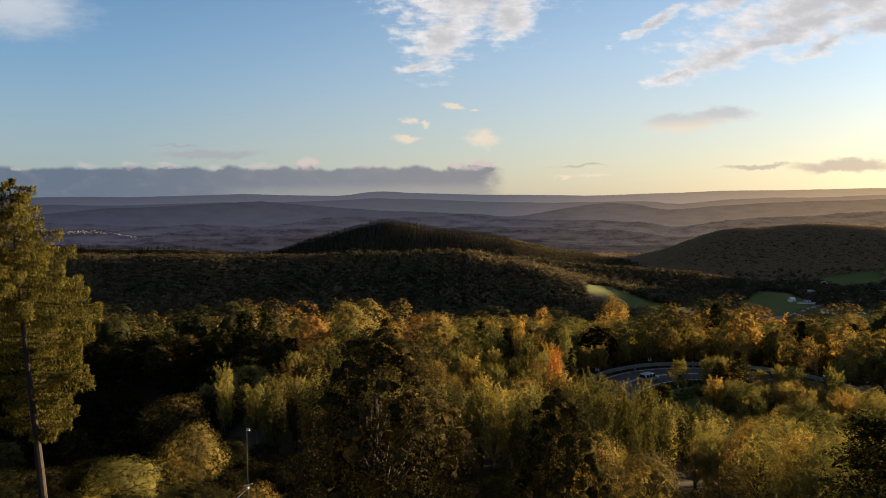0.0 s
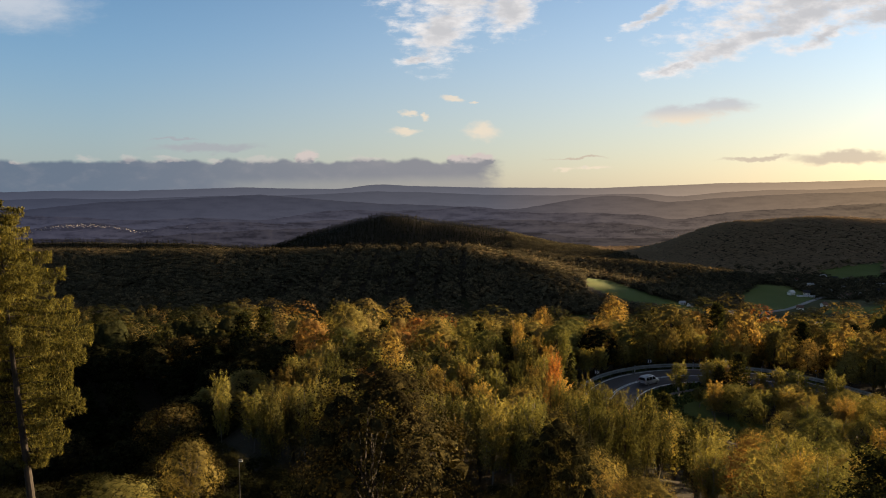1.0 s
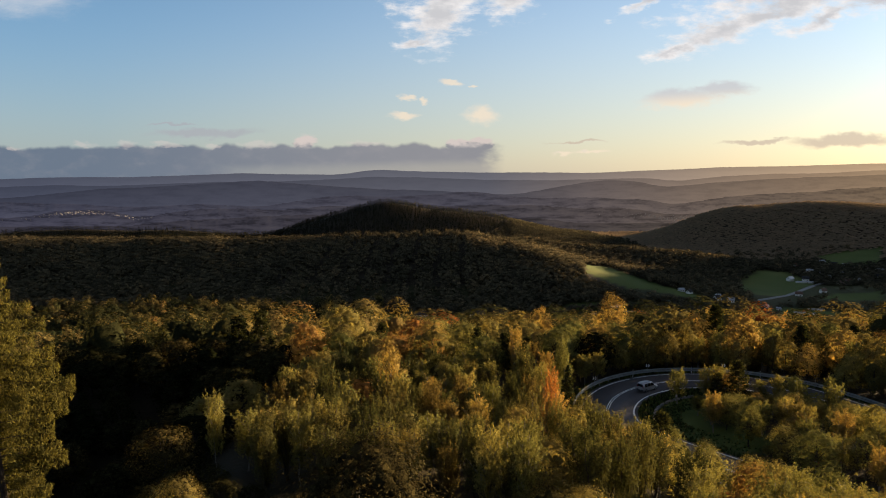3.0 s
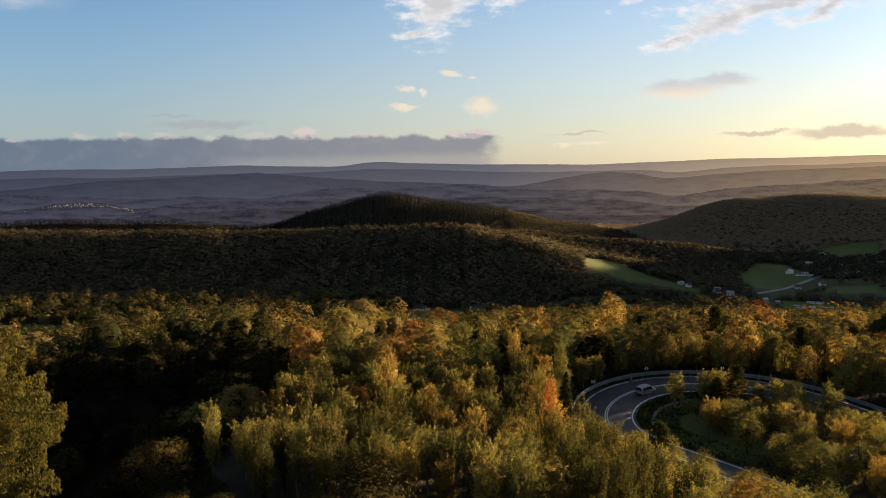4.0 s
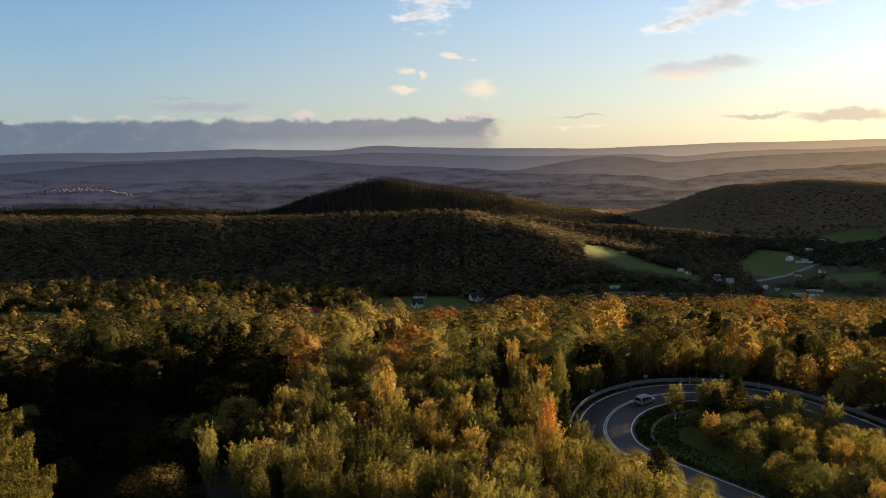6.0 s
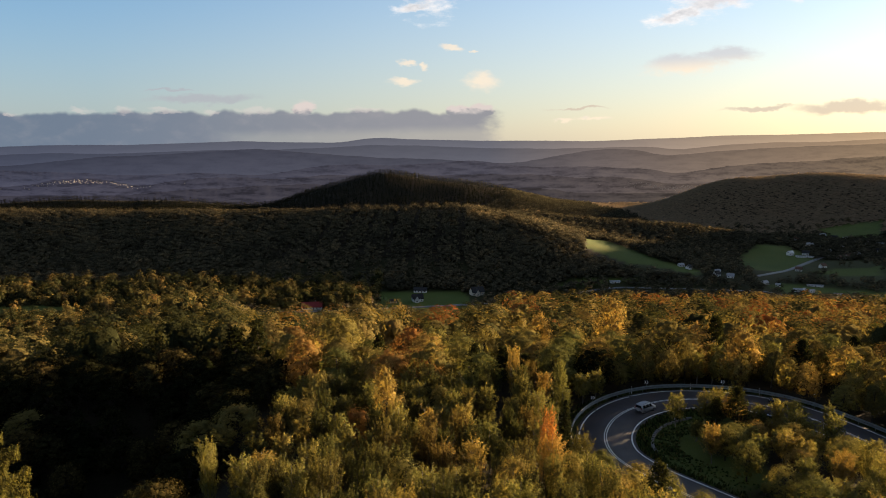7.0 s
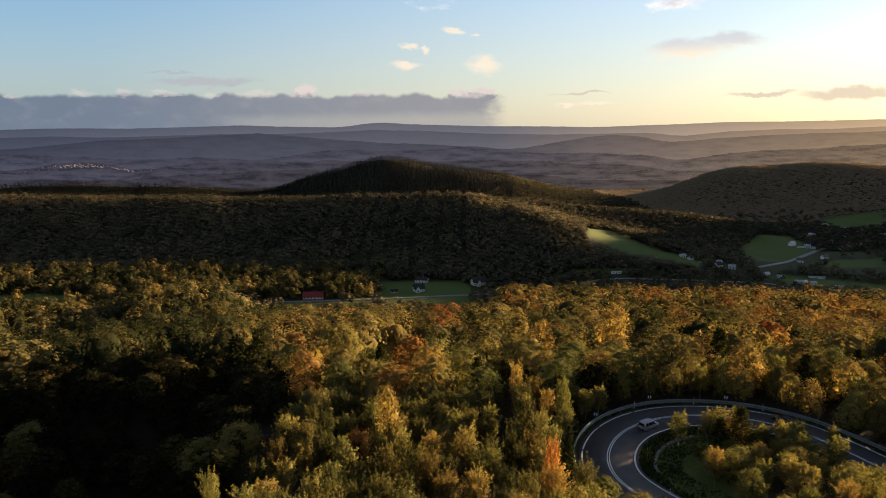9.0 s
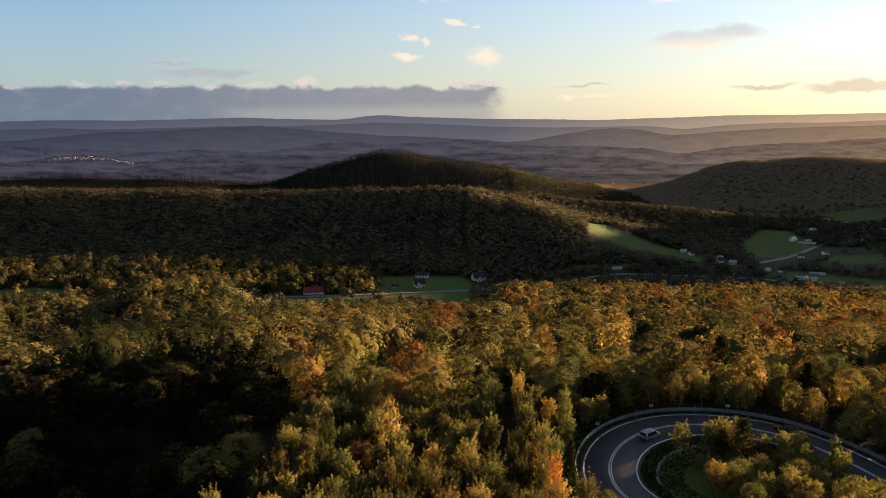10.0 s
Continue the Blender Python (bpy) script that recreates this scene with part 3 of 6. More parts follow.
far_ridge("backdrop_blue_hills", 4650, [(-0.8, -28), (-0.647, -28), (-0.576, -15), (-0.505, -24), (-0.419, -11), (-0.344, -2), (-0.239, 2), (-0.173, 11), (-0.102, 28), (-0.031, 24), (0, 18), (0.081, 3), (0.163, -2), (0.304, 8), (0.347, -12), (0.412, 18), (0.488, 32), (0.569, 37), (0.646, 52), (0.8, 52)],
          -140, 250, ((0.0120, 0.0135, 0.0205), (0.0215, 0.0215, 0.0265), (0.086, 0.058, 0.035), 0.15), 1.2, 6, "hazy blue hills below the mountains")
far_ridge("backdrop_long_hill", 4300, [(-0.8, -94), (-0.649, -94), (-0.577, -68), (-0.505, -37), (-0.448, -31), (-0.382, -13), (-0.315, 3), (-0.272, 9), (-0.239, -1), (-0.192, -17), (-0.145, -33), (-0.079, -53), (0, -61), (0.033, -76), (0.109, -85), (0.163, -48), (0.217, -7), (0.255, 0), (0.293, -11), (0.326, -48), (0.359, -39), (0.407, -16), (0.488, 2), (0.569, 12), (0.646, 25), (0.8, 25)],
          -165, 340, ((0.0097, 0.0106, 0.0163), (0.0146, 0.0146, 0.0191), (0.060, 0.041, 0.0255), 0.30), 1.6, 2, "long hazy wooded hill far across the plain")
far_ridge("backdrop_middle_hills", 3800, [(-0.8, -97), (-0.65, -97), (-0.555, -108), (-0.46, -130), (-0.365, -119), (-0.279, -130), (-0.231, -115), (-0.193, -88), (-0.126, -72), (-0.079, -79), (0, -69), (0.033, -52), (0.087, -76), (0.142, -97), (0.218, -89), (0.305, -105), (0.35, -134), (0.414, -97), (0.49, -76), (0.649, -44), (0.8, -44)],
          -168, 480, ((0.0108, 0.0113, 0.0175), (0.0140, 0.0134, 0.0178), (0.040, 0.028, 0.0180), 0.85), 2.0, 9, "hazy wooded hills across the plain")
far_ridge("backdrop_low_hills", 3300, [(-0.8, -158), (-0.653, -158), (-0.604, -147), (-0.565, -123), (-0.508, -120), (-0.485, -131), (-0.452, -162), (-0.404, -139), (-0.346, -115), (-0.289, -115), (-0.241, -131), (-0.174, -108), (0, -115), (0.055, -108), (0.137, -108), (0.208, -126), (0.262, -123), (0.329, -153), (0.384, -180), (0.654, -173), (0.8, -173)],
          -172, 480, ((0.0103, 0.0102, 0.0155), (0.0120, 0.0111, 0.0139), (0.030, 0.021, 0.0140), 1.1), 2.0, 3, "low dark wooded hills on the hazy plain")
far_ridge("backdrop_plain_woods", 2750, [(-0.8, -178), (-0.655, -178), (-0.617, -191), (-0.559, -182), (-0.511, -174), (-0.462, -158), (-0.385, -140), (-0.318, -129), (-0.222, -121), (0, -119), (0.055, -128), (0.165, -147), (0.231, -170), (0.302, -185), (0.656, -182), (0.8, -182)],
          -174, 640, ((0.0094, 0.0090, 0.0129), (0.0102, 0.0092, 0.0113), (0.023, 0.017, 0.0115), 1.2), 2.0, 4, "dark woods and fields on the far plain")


# ---- trees ----
def unit(v):
    return v / np.maximum(np.linalg.norm(v, axis=-1, keepdims=True), 1e-6)


def leaves_at(rng, p, out, size, flat=0.55, droop=0.0, long=1.5, follow=0.57):
    """A rhombic leaf spray at each place, facing about outwards; and the way in which the crown faces there."""
    k = len(p)
    nrm = unit(out * flat + rng.normal(0, 1, (k, 3)) * (1 - flat) + np.array([0, 0, 0.15]))
    nrm = nrm * np.where((nrm * out).sum(1, keepdims=True) < 0, -1.0, 1.0)
    a = rng.normal(0, 1, (k, 3)) + np.array([0, 0, -droop])
    a = unit(a - nrm * (a * nrm).sum(1, keepdims=True))
    b = np.cross(nrm, a)
    s = (size * rng.uniform(0.6, 1.25, (k, 1)))
    a, b = a * s * long * 0.5, b * s * 0.5
    return np.stack([p - a, p - b * 0.9 - a * 0.1, p + a, p + b * 0.9 - a * 0.1], 1), unit(out * follow + nrm * (1 - follow))


def pointed(q):
    """Three-cornered sprays in place of rhombic ones, about as large."""
    mid, a, b = q.mean(1), (q[:, 2] - q[:, 0]) * 0.5, (q[:, 1] - q[:, 3]) * 0.5
    return np.stack([mid - a * 0.75 + b, mid + a * 1.05, mid - a * 0.75 - b], 1)


def tube(path, radii, sides=5):
    """A tapered limb along a path, as quads."""
    path, quads = np.asarray(path, float), []
    ring = []
    for i, p in enumerate(path):
        way = unit(path[min(i + 1, len(path) - 1)] - path[max(i - 1, 0)])
        side = unit(np.cross(way, [0.3, 0.9, 0.2]))
        up = np.cross(side, way)
        ang = np.linspace(0, 2 * math.pi, sides, endpoint=False)
        ring.append(p + radii[i] * (np.cos(ang)[:, None] * side + np.sin(ang)[:, None] * up))
    for a, b in zip(ring, ring[1:]):
        for j in range(sides):
            quads.append([a[j], a[(j + 1) % sides], b[(j + 1) % sides], b[j]])
    return np.array(quads)


def clumps_round(rng, count, h, w, base):
    """Clump centres over a domed, uneven crown: height h, width w, from base up."""
    out = []
    lobes = rng.uniform(0, 2 * math.pi, 3)
    for i in range(count):
        f = (i + 0.5) / count
        el = math.asin(np.clip(1.0 - 1.55 * f, -1, 1))
        az = i * 2.39996 + rng.uniform(-0.4, 0.4)
        lump = 1 + 0.18 * math.sin(2 * az + lobes[0]) + 0.12 * math.sin(3 * az + lobes[1] + el * 3)
        r = rng.uniform(0.62, 0.92) * lump
        out.append((math.cos(el) * math.cos(az) * r * w / 2, math.cos(el) * math.sin(az) * r * w / 2, base + (h - base) * (0.42 + 0.56 * math.sin(el) * rng.uniform(0.85, 1.06))))
    return np.array(out)


def clumps_tall(rng, count, h, w, base):
    """Clump centres up a slender crown that is widest above its middle and ends in a few upright shoots."""
    f = (np.arange(count) + rng.uniform(0.2, 0.8, count)) / count
    r = 1.45 * (f + 0.06) ** 0.55 * (1.0 - f) ** 0.42 * w / 2 * rng.uniform(0.35, 1.0, count)
    az = np.arange(count) * 2.39996 + rng.uniform(-0.6, 0.6, count)
    return np.stack([np.cos(az) * r, np.sin(az) * r, base + (h - base) * (f * 0.93 + 0.03)], 1)


def inner_foliage(rng, h, w, base, shape, rings, full=0.34):
    """The dense leafy body of a crown, rough and lobed, under the outer sprays."""
    rows, cols = rings
    f = np.linspace(0.02, 0.98, rows)[:, None]
    az = np.linspace(0, 2 * math.pi, cols, endpoint=False)[None, :]
    a, b, c = rng.uniform(0, 6.28, 3)
    if shape == "round":
        el = (f - 0.36) * math.pi * 0.80
        lobes = 1 + 0.13 * np.sin(4 * az + a + 2 * el) + 0.10 * np.sin(6 * el + b + 3 * np.sin(az + c)) + 0.07 * np.sin(9 * az + 7 * el + c)
        r, z = np.cos(el).clip(0.04) * full * w * lobes, base + (h - base) * (0.40 + (full + 0.12) * np.sin(el) * lobes)
    else:
        lobes = 1 + 0.16 * np.sin(3 * az + a + 5 * f) + 0.14 * np.sin(14 * f + b + 2 * np.sin(az + c))
        r, z = 1.45 * (f + 0.06) ** 0.55 * (1 - f) ** 0.42 * w * 0.20 * lobes, base + (h - base) * (f * 0.86 + 0.04) + 0 * az
    r = r * (1 + 0.10 * rng.normal(0, 1, (rows, cols)).clip(-1.5, 1.5))
    z = z + (h - base) * 0.022 * rng.normal(0, 1, (rows, cols))
    p = np.stack([r * np.cos(az), r * np.sin(az), z], -1)
    p = np.concatenate([p, p[:, :1]], 1)
    return np.stack([p[:-1, :-1], p[:-1, 1:], p[1:, 1:], p[1:, :-1]], 2).reshape(-1, 4, 3)


def corner_lean(lean, corners):
    """The facing of each corner, out of one for each face."""
    return lean if lean.ndim == 3 else np.repeat(lean[:, None], corners, 1)


G = (1 + 5 ** 0.5) / 2
ROUND_V = unit(np.array([[-1, G, 0], [1, G, 0], [-1, -G, 0], [1, -G, 0], [0, -1, G], [0, 1, G], [0, -1, -G], [0, 1, -G], [G, 0, -1], [G, 0, 1], [-G, 0, -1], [-G, 0, 1]]))
ROUND_F = np.array([c for c in itertools.combinations(range(12), 3) if max(np.linalg.norm(ROUND_V[a] - ROUND_V[d]) for a, d in itertools.combinations(c, 2)) < 1.1])


def blobs(rng, centres, rad, mid, keep_from=-0.05):
    """Rounded, uneven leafy masses; the sides that face into the crown are left out."""
    k = len(centres)
    a = rng.uniform(0, 6.283, k)
    c, s = np.cos(a)[:, None], np.sin(a)[:, None]
    way = np.stack([ROUND_V[None, :, 0] * c - ROUND_V[None, :, 1] * s, ROUND_V[None, :, 0] * s + ROUND_V[None, :, 1] * c, ROUND_V[None, :, 2] + 0 * c], -1)
    v = centres[:, None] + way * rad[:, None, None] * rng.uniform(0.78, 1.22, (k, 12, 1)) * np.array([1, 1, 0.9])
    facing = unit(way * 0.35 + unit(v - mid) * 0.85 + rng.normal(0, 0.08, (k, 12, 3)))
    f, n = v[:, ROUND_F].reshape(-1, 3, 3), facing[:, ROUND_F].reshape(-1, 3, 3)
    turn = np.cross(f[:, 1] - f[:, 0], f[:, 2] - f[:, 0])
    wrong = (turn * n.mean(1)).sum(1) < 0
    f[wrong], n[wrong] = f[wrong][:, ::-1], n[wrong][:, ::-1]
    keep = (unit(f.mean(1) - np.repeat(centres, 20, 0)) * unit(f.mean(1) - mid)).sum(1) > keep_from
    return f[keep], n[keep]


def dome(rng, h, w, count, sprays, size, base=0.12, core=7):
    """A rounded far-off crown: leaf sprays over a lumpy dome, with a few dense masses inside."""
    centres = clumps_round(rng, count, h, w, h * base)
    rad = w * min(0.36, 0.80 / math.sqrt(count) + 0.07) * rng.uniform(0.75, 1.25, count)
    mid = np.array([0, 0, h * 0.4])
    i = np.concatenate([np.arange(count), rng.integers(0, count, sprays - count)]) if sprays > count else np.arange(sprays)
    d = unit(rng.normal(0, 1, (sprays, 3)) + 0.9 * unit(centres[i] - mid))
    p = centres[i] + d * rad[i][:, None] * rng.uniform(0.88, 1.03, (sprays, 1))
    s, facing = leaves_at(rng, p, unit(d * 0.5 + unit(p - mid)), size, 0.84, 0.0, 1.3, 0.93)
    q, lean = pointed(s), corner_lean(facing, 3)
    if core:
        heart = clumps_round(rng, core, h * 0.90, w * 0.84, h * base)
        body, faced = blobs(rng, heart, np.full(core, w * (0.21 if core > 3 else 0.30)), mid)
        q, lean = np.concatenate([q, body]), np.concatenate([lean, faced])
    return q, lean


def broadleaf(rng, h, w, base, clumps, per, size, shape="round", upright=1.0, trunk_r=0.16, stems=1, spread=0.55, rings=(13, 17), three=False, full=0.62):
    """Quads of the crown and of the wood of one tree, standing at the origin."""
    centres = (clumps_round if shape == "round" else clumps_tall)(rng, clumps, h, w, base)
    rad = w * (0.19 if shape == "round" else 0.20) * rng.uniform(0.7, 1.25, len(centres))
    mid = np.array([0, 0, base + (h - base) * 0.4])
    ps, outs = [], []
    for c, r in zip(centres, rad):
        k = max(3, int(per * rng.uniform(0.75, 1.25)))
        d = unit(rng.normal(0, 1, (k, 3)) + 0.5 * unit(c - mid))
        q = c + d * r * (rng.uniform(spread, 1.08, (k, 1))) * np.array([1, 1, upright])
        ps.append(q)
        outs.append(unit(d * 0.7 + 0.9 * unit(q - mid)))
    crown, lean = leaves_at(rng, np.concatenate(ps), np.concatenate(outs), size, 0.82, follow=0.80)
    if three:
        crown = pointed(crown)
    if rings and three:
        body, faced = blobs(rng, centres * np.array([0.9, 0.9, 1.0]), rad * full, mid, 0.1)
        crown, lean = np.concatenate([crown, body]), np.concatenate([corner_lean(lean, 3), faced])
    wood = []
    for s in range(stems):
        tilt = rng.normal(0, 0.035 if stems == 1 else 0.09, 2)
        path = [np.array([tilt[0] * z + 0.12 * math.sin(z * 0.7 + s), tilt[1] * z + 0.12 * math.cos(z * 0.6 + s * 2), z]) for z in np.linspace(-0.4, h * 0.86, 7)]
        wood.append(tube(path, np.linspace(trunk_r, 0.03, 7)))
        for c in centres[s::max(4, stems * 4)]:
            f = np.clip((c[2] - base) / (h - base) * 0.6 + 0.1, 0.15, 0.8)
            a = path[0] + (path[-1] - path[0]) * f
            wood.append(tube([a, (a + c) / 2 + np.array([0, 0, 0.1 * h * 0.2]), c], [trunk_r * 0.4, trunk_r * 0.25, 0.015], 3))
    return crown, lean, np.concatenate(wood)


def shoots(rng, h, w, base, count, per, size, rise, spread, trunk_r, stems, rings, three):
    """A young tree: a sheaf of fine upright shoots, leafy to their tips, round a dense middle."""
    ps, outs, wood = [], [], []
    for s in range(stems):
        tilt = rng.normal(0, 0.03 + 0.03 * (stems > 1), 2)
        wood.append(tube([np.array([tilt[0] * z + 0.08 * math.sin(z + s), tilt[1] * z + 0.08 * math.cos(z * 0.8 + s), z]) for z in np.linspace(-0.4, h * 0.9, 6)], np.linspace(trunk_r, 0.02, 6), 5 if s == 0 else 3))
    for i in range(count):
        f = ((i + rng.uniform(0, 1)) / count) ** 0.85
        az = i * 2.39996 + rng.uniform(-0.5, 0.5)
        out = np.array([math.cos(az), math.sin(az), 0.0])
        r = w / 2 * (0.50 + 0.62 * f) * (1 - f) ** 0.36 * rng.uniform(0.35, 1.05)
        start = out * r * 0.72 + np.array([0, 0, base + (h - base) * f * 0.76])
        long = (h - base) * rise * rng.uniform(0.6, 1.25) * (1 - 0.25 * f)
        way = out * spread * rng.uniform(0.4, 1.4) + np.array([rng.normal(0, 0.08), rng.normal(0, 0.08), 1.0])
        k = max(6, int(per * rng.uniform(0.8, 1.2)))
        t = rng.uniform(0, 1, (k, 1)) ** 1.1
        thick = w * (0.075 * (1 - t) ** 0.8 + 0.010)
        jit = rng.normal(0, 0.62, (k, 3))
        ps.append(start + way * long * t + jit * thick)
        outs.append(unit(unit(jit) * 0.8 + out * 0.75 + np.array([0, 0, 0.35])))
        if i % 5 == 0:
            wood.append(tube([start * np.array([0.2, 0.2, 1.0]) - np.array([0, 0, 0.3]), start, start + way * long * 0.8], [0.04, 0.025, 0.01], 3))
    crown, lean = leaves_at(rng, np.concatenate(ps), np.concatenate(outs), size, 0.6, -2.2, 2.5, 0.72)
    if three:
        crown = pointed(crown)
    if rings:
        body = inner_foliage(rng, h * 0.72, w * 0.38, base, "tall", rings)
        mid = np.array([0, 0, base + (h - base) * 0.4])
        faced = unit((body.mean(1) - mid) * np.array([1, 1, 0.3]) + rng.normal(0, 0.03 * w, (len(body), 3)))
        crown = np.concatenate([crown, body[:, :3], body[:, (0, 2, 3)]] if three else [crown, body])
        lean = np.concatenate([lean, faced, faced] if three else [lean, faced])
    return crown, lean, np.concatenate(wood)


def pine(rng, h, w, base, whorls, per, size):
    """A pine: flat tiers of needle tufts on level boughs, open below."""
    ps, outs, wood = [], [], []
    wood.append(tube([np.array([0.1 * math.sin(z), 0.1 * math.cos(z), z]) for z in np.linspace(-0.4, h * 0.97, 7)], np.linspace(0.2, 0.03, 7)))
    for i in range(whorls):
        f = (i + 0.5) / whorls
        z = base + (h - base) * f
        reach = w / 2 * (1 - f) ** 0.65 * rng.uniform(0.75, 1.1) + 0.35
        for j in range(5):
            az = j * 1.2566 + i * 0.9 + rng.uniform(-0.35, 0.35)
            r = reach * rng.uniform(0.7, 1.1)
            tip = np.array([math.cos(az) * r, math.sin(az) * r, z + r * rng.uniform(0.0, 0.35)])
            root = np.array([0, 0, z - 0.1])
            wood.append(tube([root, tip], [0.05, 0.015], 3))
            k = per
            t = rng.uniform(0.35, 1.05, (k, 1)) ** 0.7
            q = root + (tip - root) * t + rng.normal(0, 1, (k, 3)) * np.array([0.30, 0.30, 0.16]) * (w / 5)
            ps.append(q)
            outs.append(unit(rng.normal(0, 0.6, (k, 3)) + np.array([math.cos(az) * 0.4, math.sin(az) * 0.4, 0.9])))
    return *leaves_at(rng, np.concatenate(ps), np.concatenate(outs), size, 0.6, long=1.9), np.concatenate(wood)


def spruce(rng, h, w, base, whorls, per, size):
    """A spruce: drooping tiers that narrow to a spike."""
    ps, outs = [], []
    wood = tube([np.array([0, 0, z]) for z in np.linspace(-0.4, h, 5)], np.linspace(0.2, 0.02, 5))
    for i in range(whorls):
        f = (i + 0.3) / whorls
        z, reach = base + (h - base) * f, w / 2 * (1 - f) ** 0.9 + 0.15
        k = max(4, int(per * (1.15 - f)))
        az = rng.uniform(0, 2 * math.pi, k)
        t = rng.uniform(0.25, 1.05, k) * (1 + 0.2 * np.sin(az * 5 + i))
        ps.append(np.stack([np.cos(az) * reach * t, np.sin(az) * reach * t, z - 0.28 * reach * t + rng.normal(0, 0.1, k)], 1))
        outs.append(unit(np.stack([np.cos(az), np.sin(az), np.full(k, 0.9)], 1)))
    return *leaves_at(rng, np.concatenate(ps), np.concatenate(outs), size, 0.7, 0.6, 1.8), wood


def tree_quads(kind, rng, lod):
    """Crown, its facing and the wood of a tree of that kind; lod 0 is the finest, for trees close by."""
    n, s, three, rings = ((4.4, 0.50, True, (11, 13)), (2.3, 0.72, True, (8, 11)), (1.5, 0.95, True, (7, 9)), (0.8, 1.3, True, (6, 8)))[lod]
    c, p = n ** 0.3, n ** 0.7

    def leafy(h, w, base, clumps, per, size, *more):
        return broadleaf(rng, h, w, base, int(clumps * c), int(per * p), size * s, *more, three=three, rings=rings, full=(0.26, 0.34, 0.42, 0.5)[lod])

    if kind in ("birch", "orange"):
        return shoots(rng, 10.5, 3.8, 2.2, int(72 * c), int(30 * p), 0.135 * s, 0.24, 0.40, 0.10, 1, rings, three)
    if kind == "aspen":
        return shoots(rng, 10.0, 3.6, 1.6, int(76 * c), int(30 * p), 0.130 * s, 0.34, 0.18, 0.08, 3, rings, three)
    if kind == "beech":
        return leafy(13.0, 9.0, 2.4, 60, 42, 0.26, "round", 0.8, 0.22)
    if kind == "oak":
        return leafy(13.0, 9.5, 2.2, 56, 42, 0.27, "round", 0.75, 0.25)
    if kind == "maple":
        return leafy(13.0, 8.0, 2.0, 56, 42, 0.26, "round", 0.9, 0.2)
    if kind == "shrub":
        return leafy(4.5, 4.6, 0.3, 32, 44, 0.17, "round", 1.1, 0.06, 4)
    if kind == "poplar":
        return broadleaf(rng, 13.0, 8.5, 1.0, 150, 200, 0.095, "round", 1.1, 0.16, 2, rings=True, three=True, full=0.30)
    if kind == "spruce":
        crown, lean, wood = spruce(rng, 14.0, 5.0, 1.0, 24, int(64 * n), 0.40 * s)
    else:
        crown, lean, wood = pine(rng, 13.0, 6.0, 4.0, 12, int(28 * n), 0.32 * s)
    return (pointed(crown) if three else crown), lean, wood


MASTER = {}


def master(kind, lod, variant):
    key = (kind, lod, variant)
    if key not in MASTER:
        rng = np.random.default_rng(sum(map(ord, kind)) * 17 + lod * 5 + variant)
        crown, lean, wood = tree_quads(kind, rng, lod)
        leaf = LEAF[{"spruce": "pine"}.get(kind, kind)]
        MASTER[key] = (quad_mesh(kind + "_crown", crown, leaf, lean=lean), quad_mesh(kind + "_trunk", wood, PALE_BARK if kind in ("birch", "orange") else BARK))
    return MASTER[key]


NAMES = {"birch": ("birch_tree", "birch", "slender birch with yellowing leaves on the hillside"), "orange": ("birch_tree", "birch", "narrow birch turned bright orange among green saplings"),
         "aspen": ("aspen_tree", "aspen", "young aspen with yellow-green leaves in a dense thicket"), "beech": ("beech_tree", "beech", "broad beech with golden brown autumn crown"),
         "oak": ("oak_tree", "oak", "dark green rounded oak in the woodland, darkened as by shade"), "maple": ("maple_tree", "maple", "round maple with yellow-green autumn leaves"),
         "shrub": ("shrub", "shrub", "bushy golden shrub in the undergrowth"), "poplar": ("poplar_tree", "poplar", "dark bushy tree with small glossy leaves on the slope"),
         "spruce": ("spruce_tree", "spruce", "dark pointed spruce in the mixed wood"), "pine": ("pine_tree", "pine", "dark green pine with open boughs")}
SIZE = {"birch": (10.5, 3.6), "orange": (10.5, 3.6), "aspen": (10.0, 3.4), "beech": (13.0, 9.0), "oak": (13.0, 9.5), "maple": (13.0, 8.0), "shrub": (4.5, 4.6), "poplar": (13.0, 8.5), "spruce": (14.0, 5.0), "pine": (13.0, 6.0)}


def plant(kind, x, y, height, width, rng, lod=None, label=""):
    """One tree as a thing of its own, with trunk and crown, standing on the ground."""
    if lod is None:
        lod = 3 if x < -36 and y > 70 else 0 if y < 62 else 1 if y < 98 else 2
    crown, wood = master(kind, lod, int(rng.integers(0, 3)))
    name, category, text = NAMES[kind]
    ob = new(name)
    h0, w0 = SIZE[kind]
    ob.matrix_basis = Matrix.LocRotScale((x, y, float(land(x, y))), Euler((rng.normal(0, 0.03), rng.normal(0, 0.03), rng.uniform(0, 6.28))), (width / w0, width / w0, height / h0))
    tagged(ob, label or text, category, "trees of the wood")
    part("trunk", wood, parent=ob)
    part("crown", crown, parent=ob)
    PLANTED.append((x, y, width))
    return ob


PLANTED = []


def free(x, y, r):
    return all((x - a) ** 2 + (y - b) ** 2 > (0.5 * (r + w) * 0.58) ** 2 for a, b, w in PLANTED)


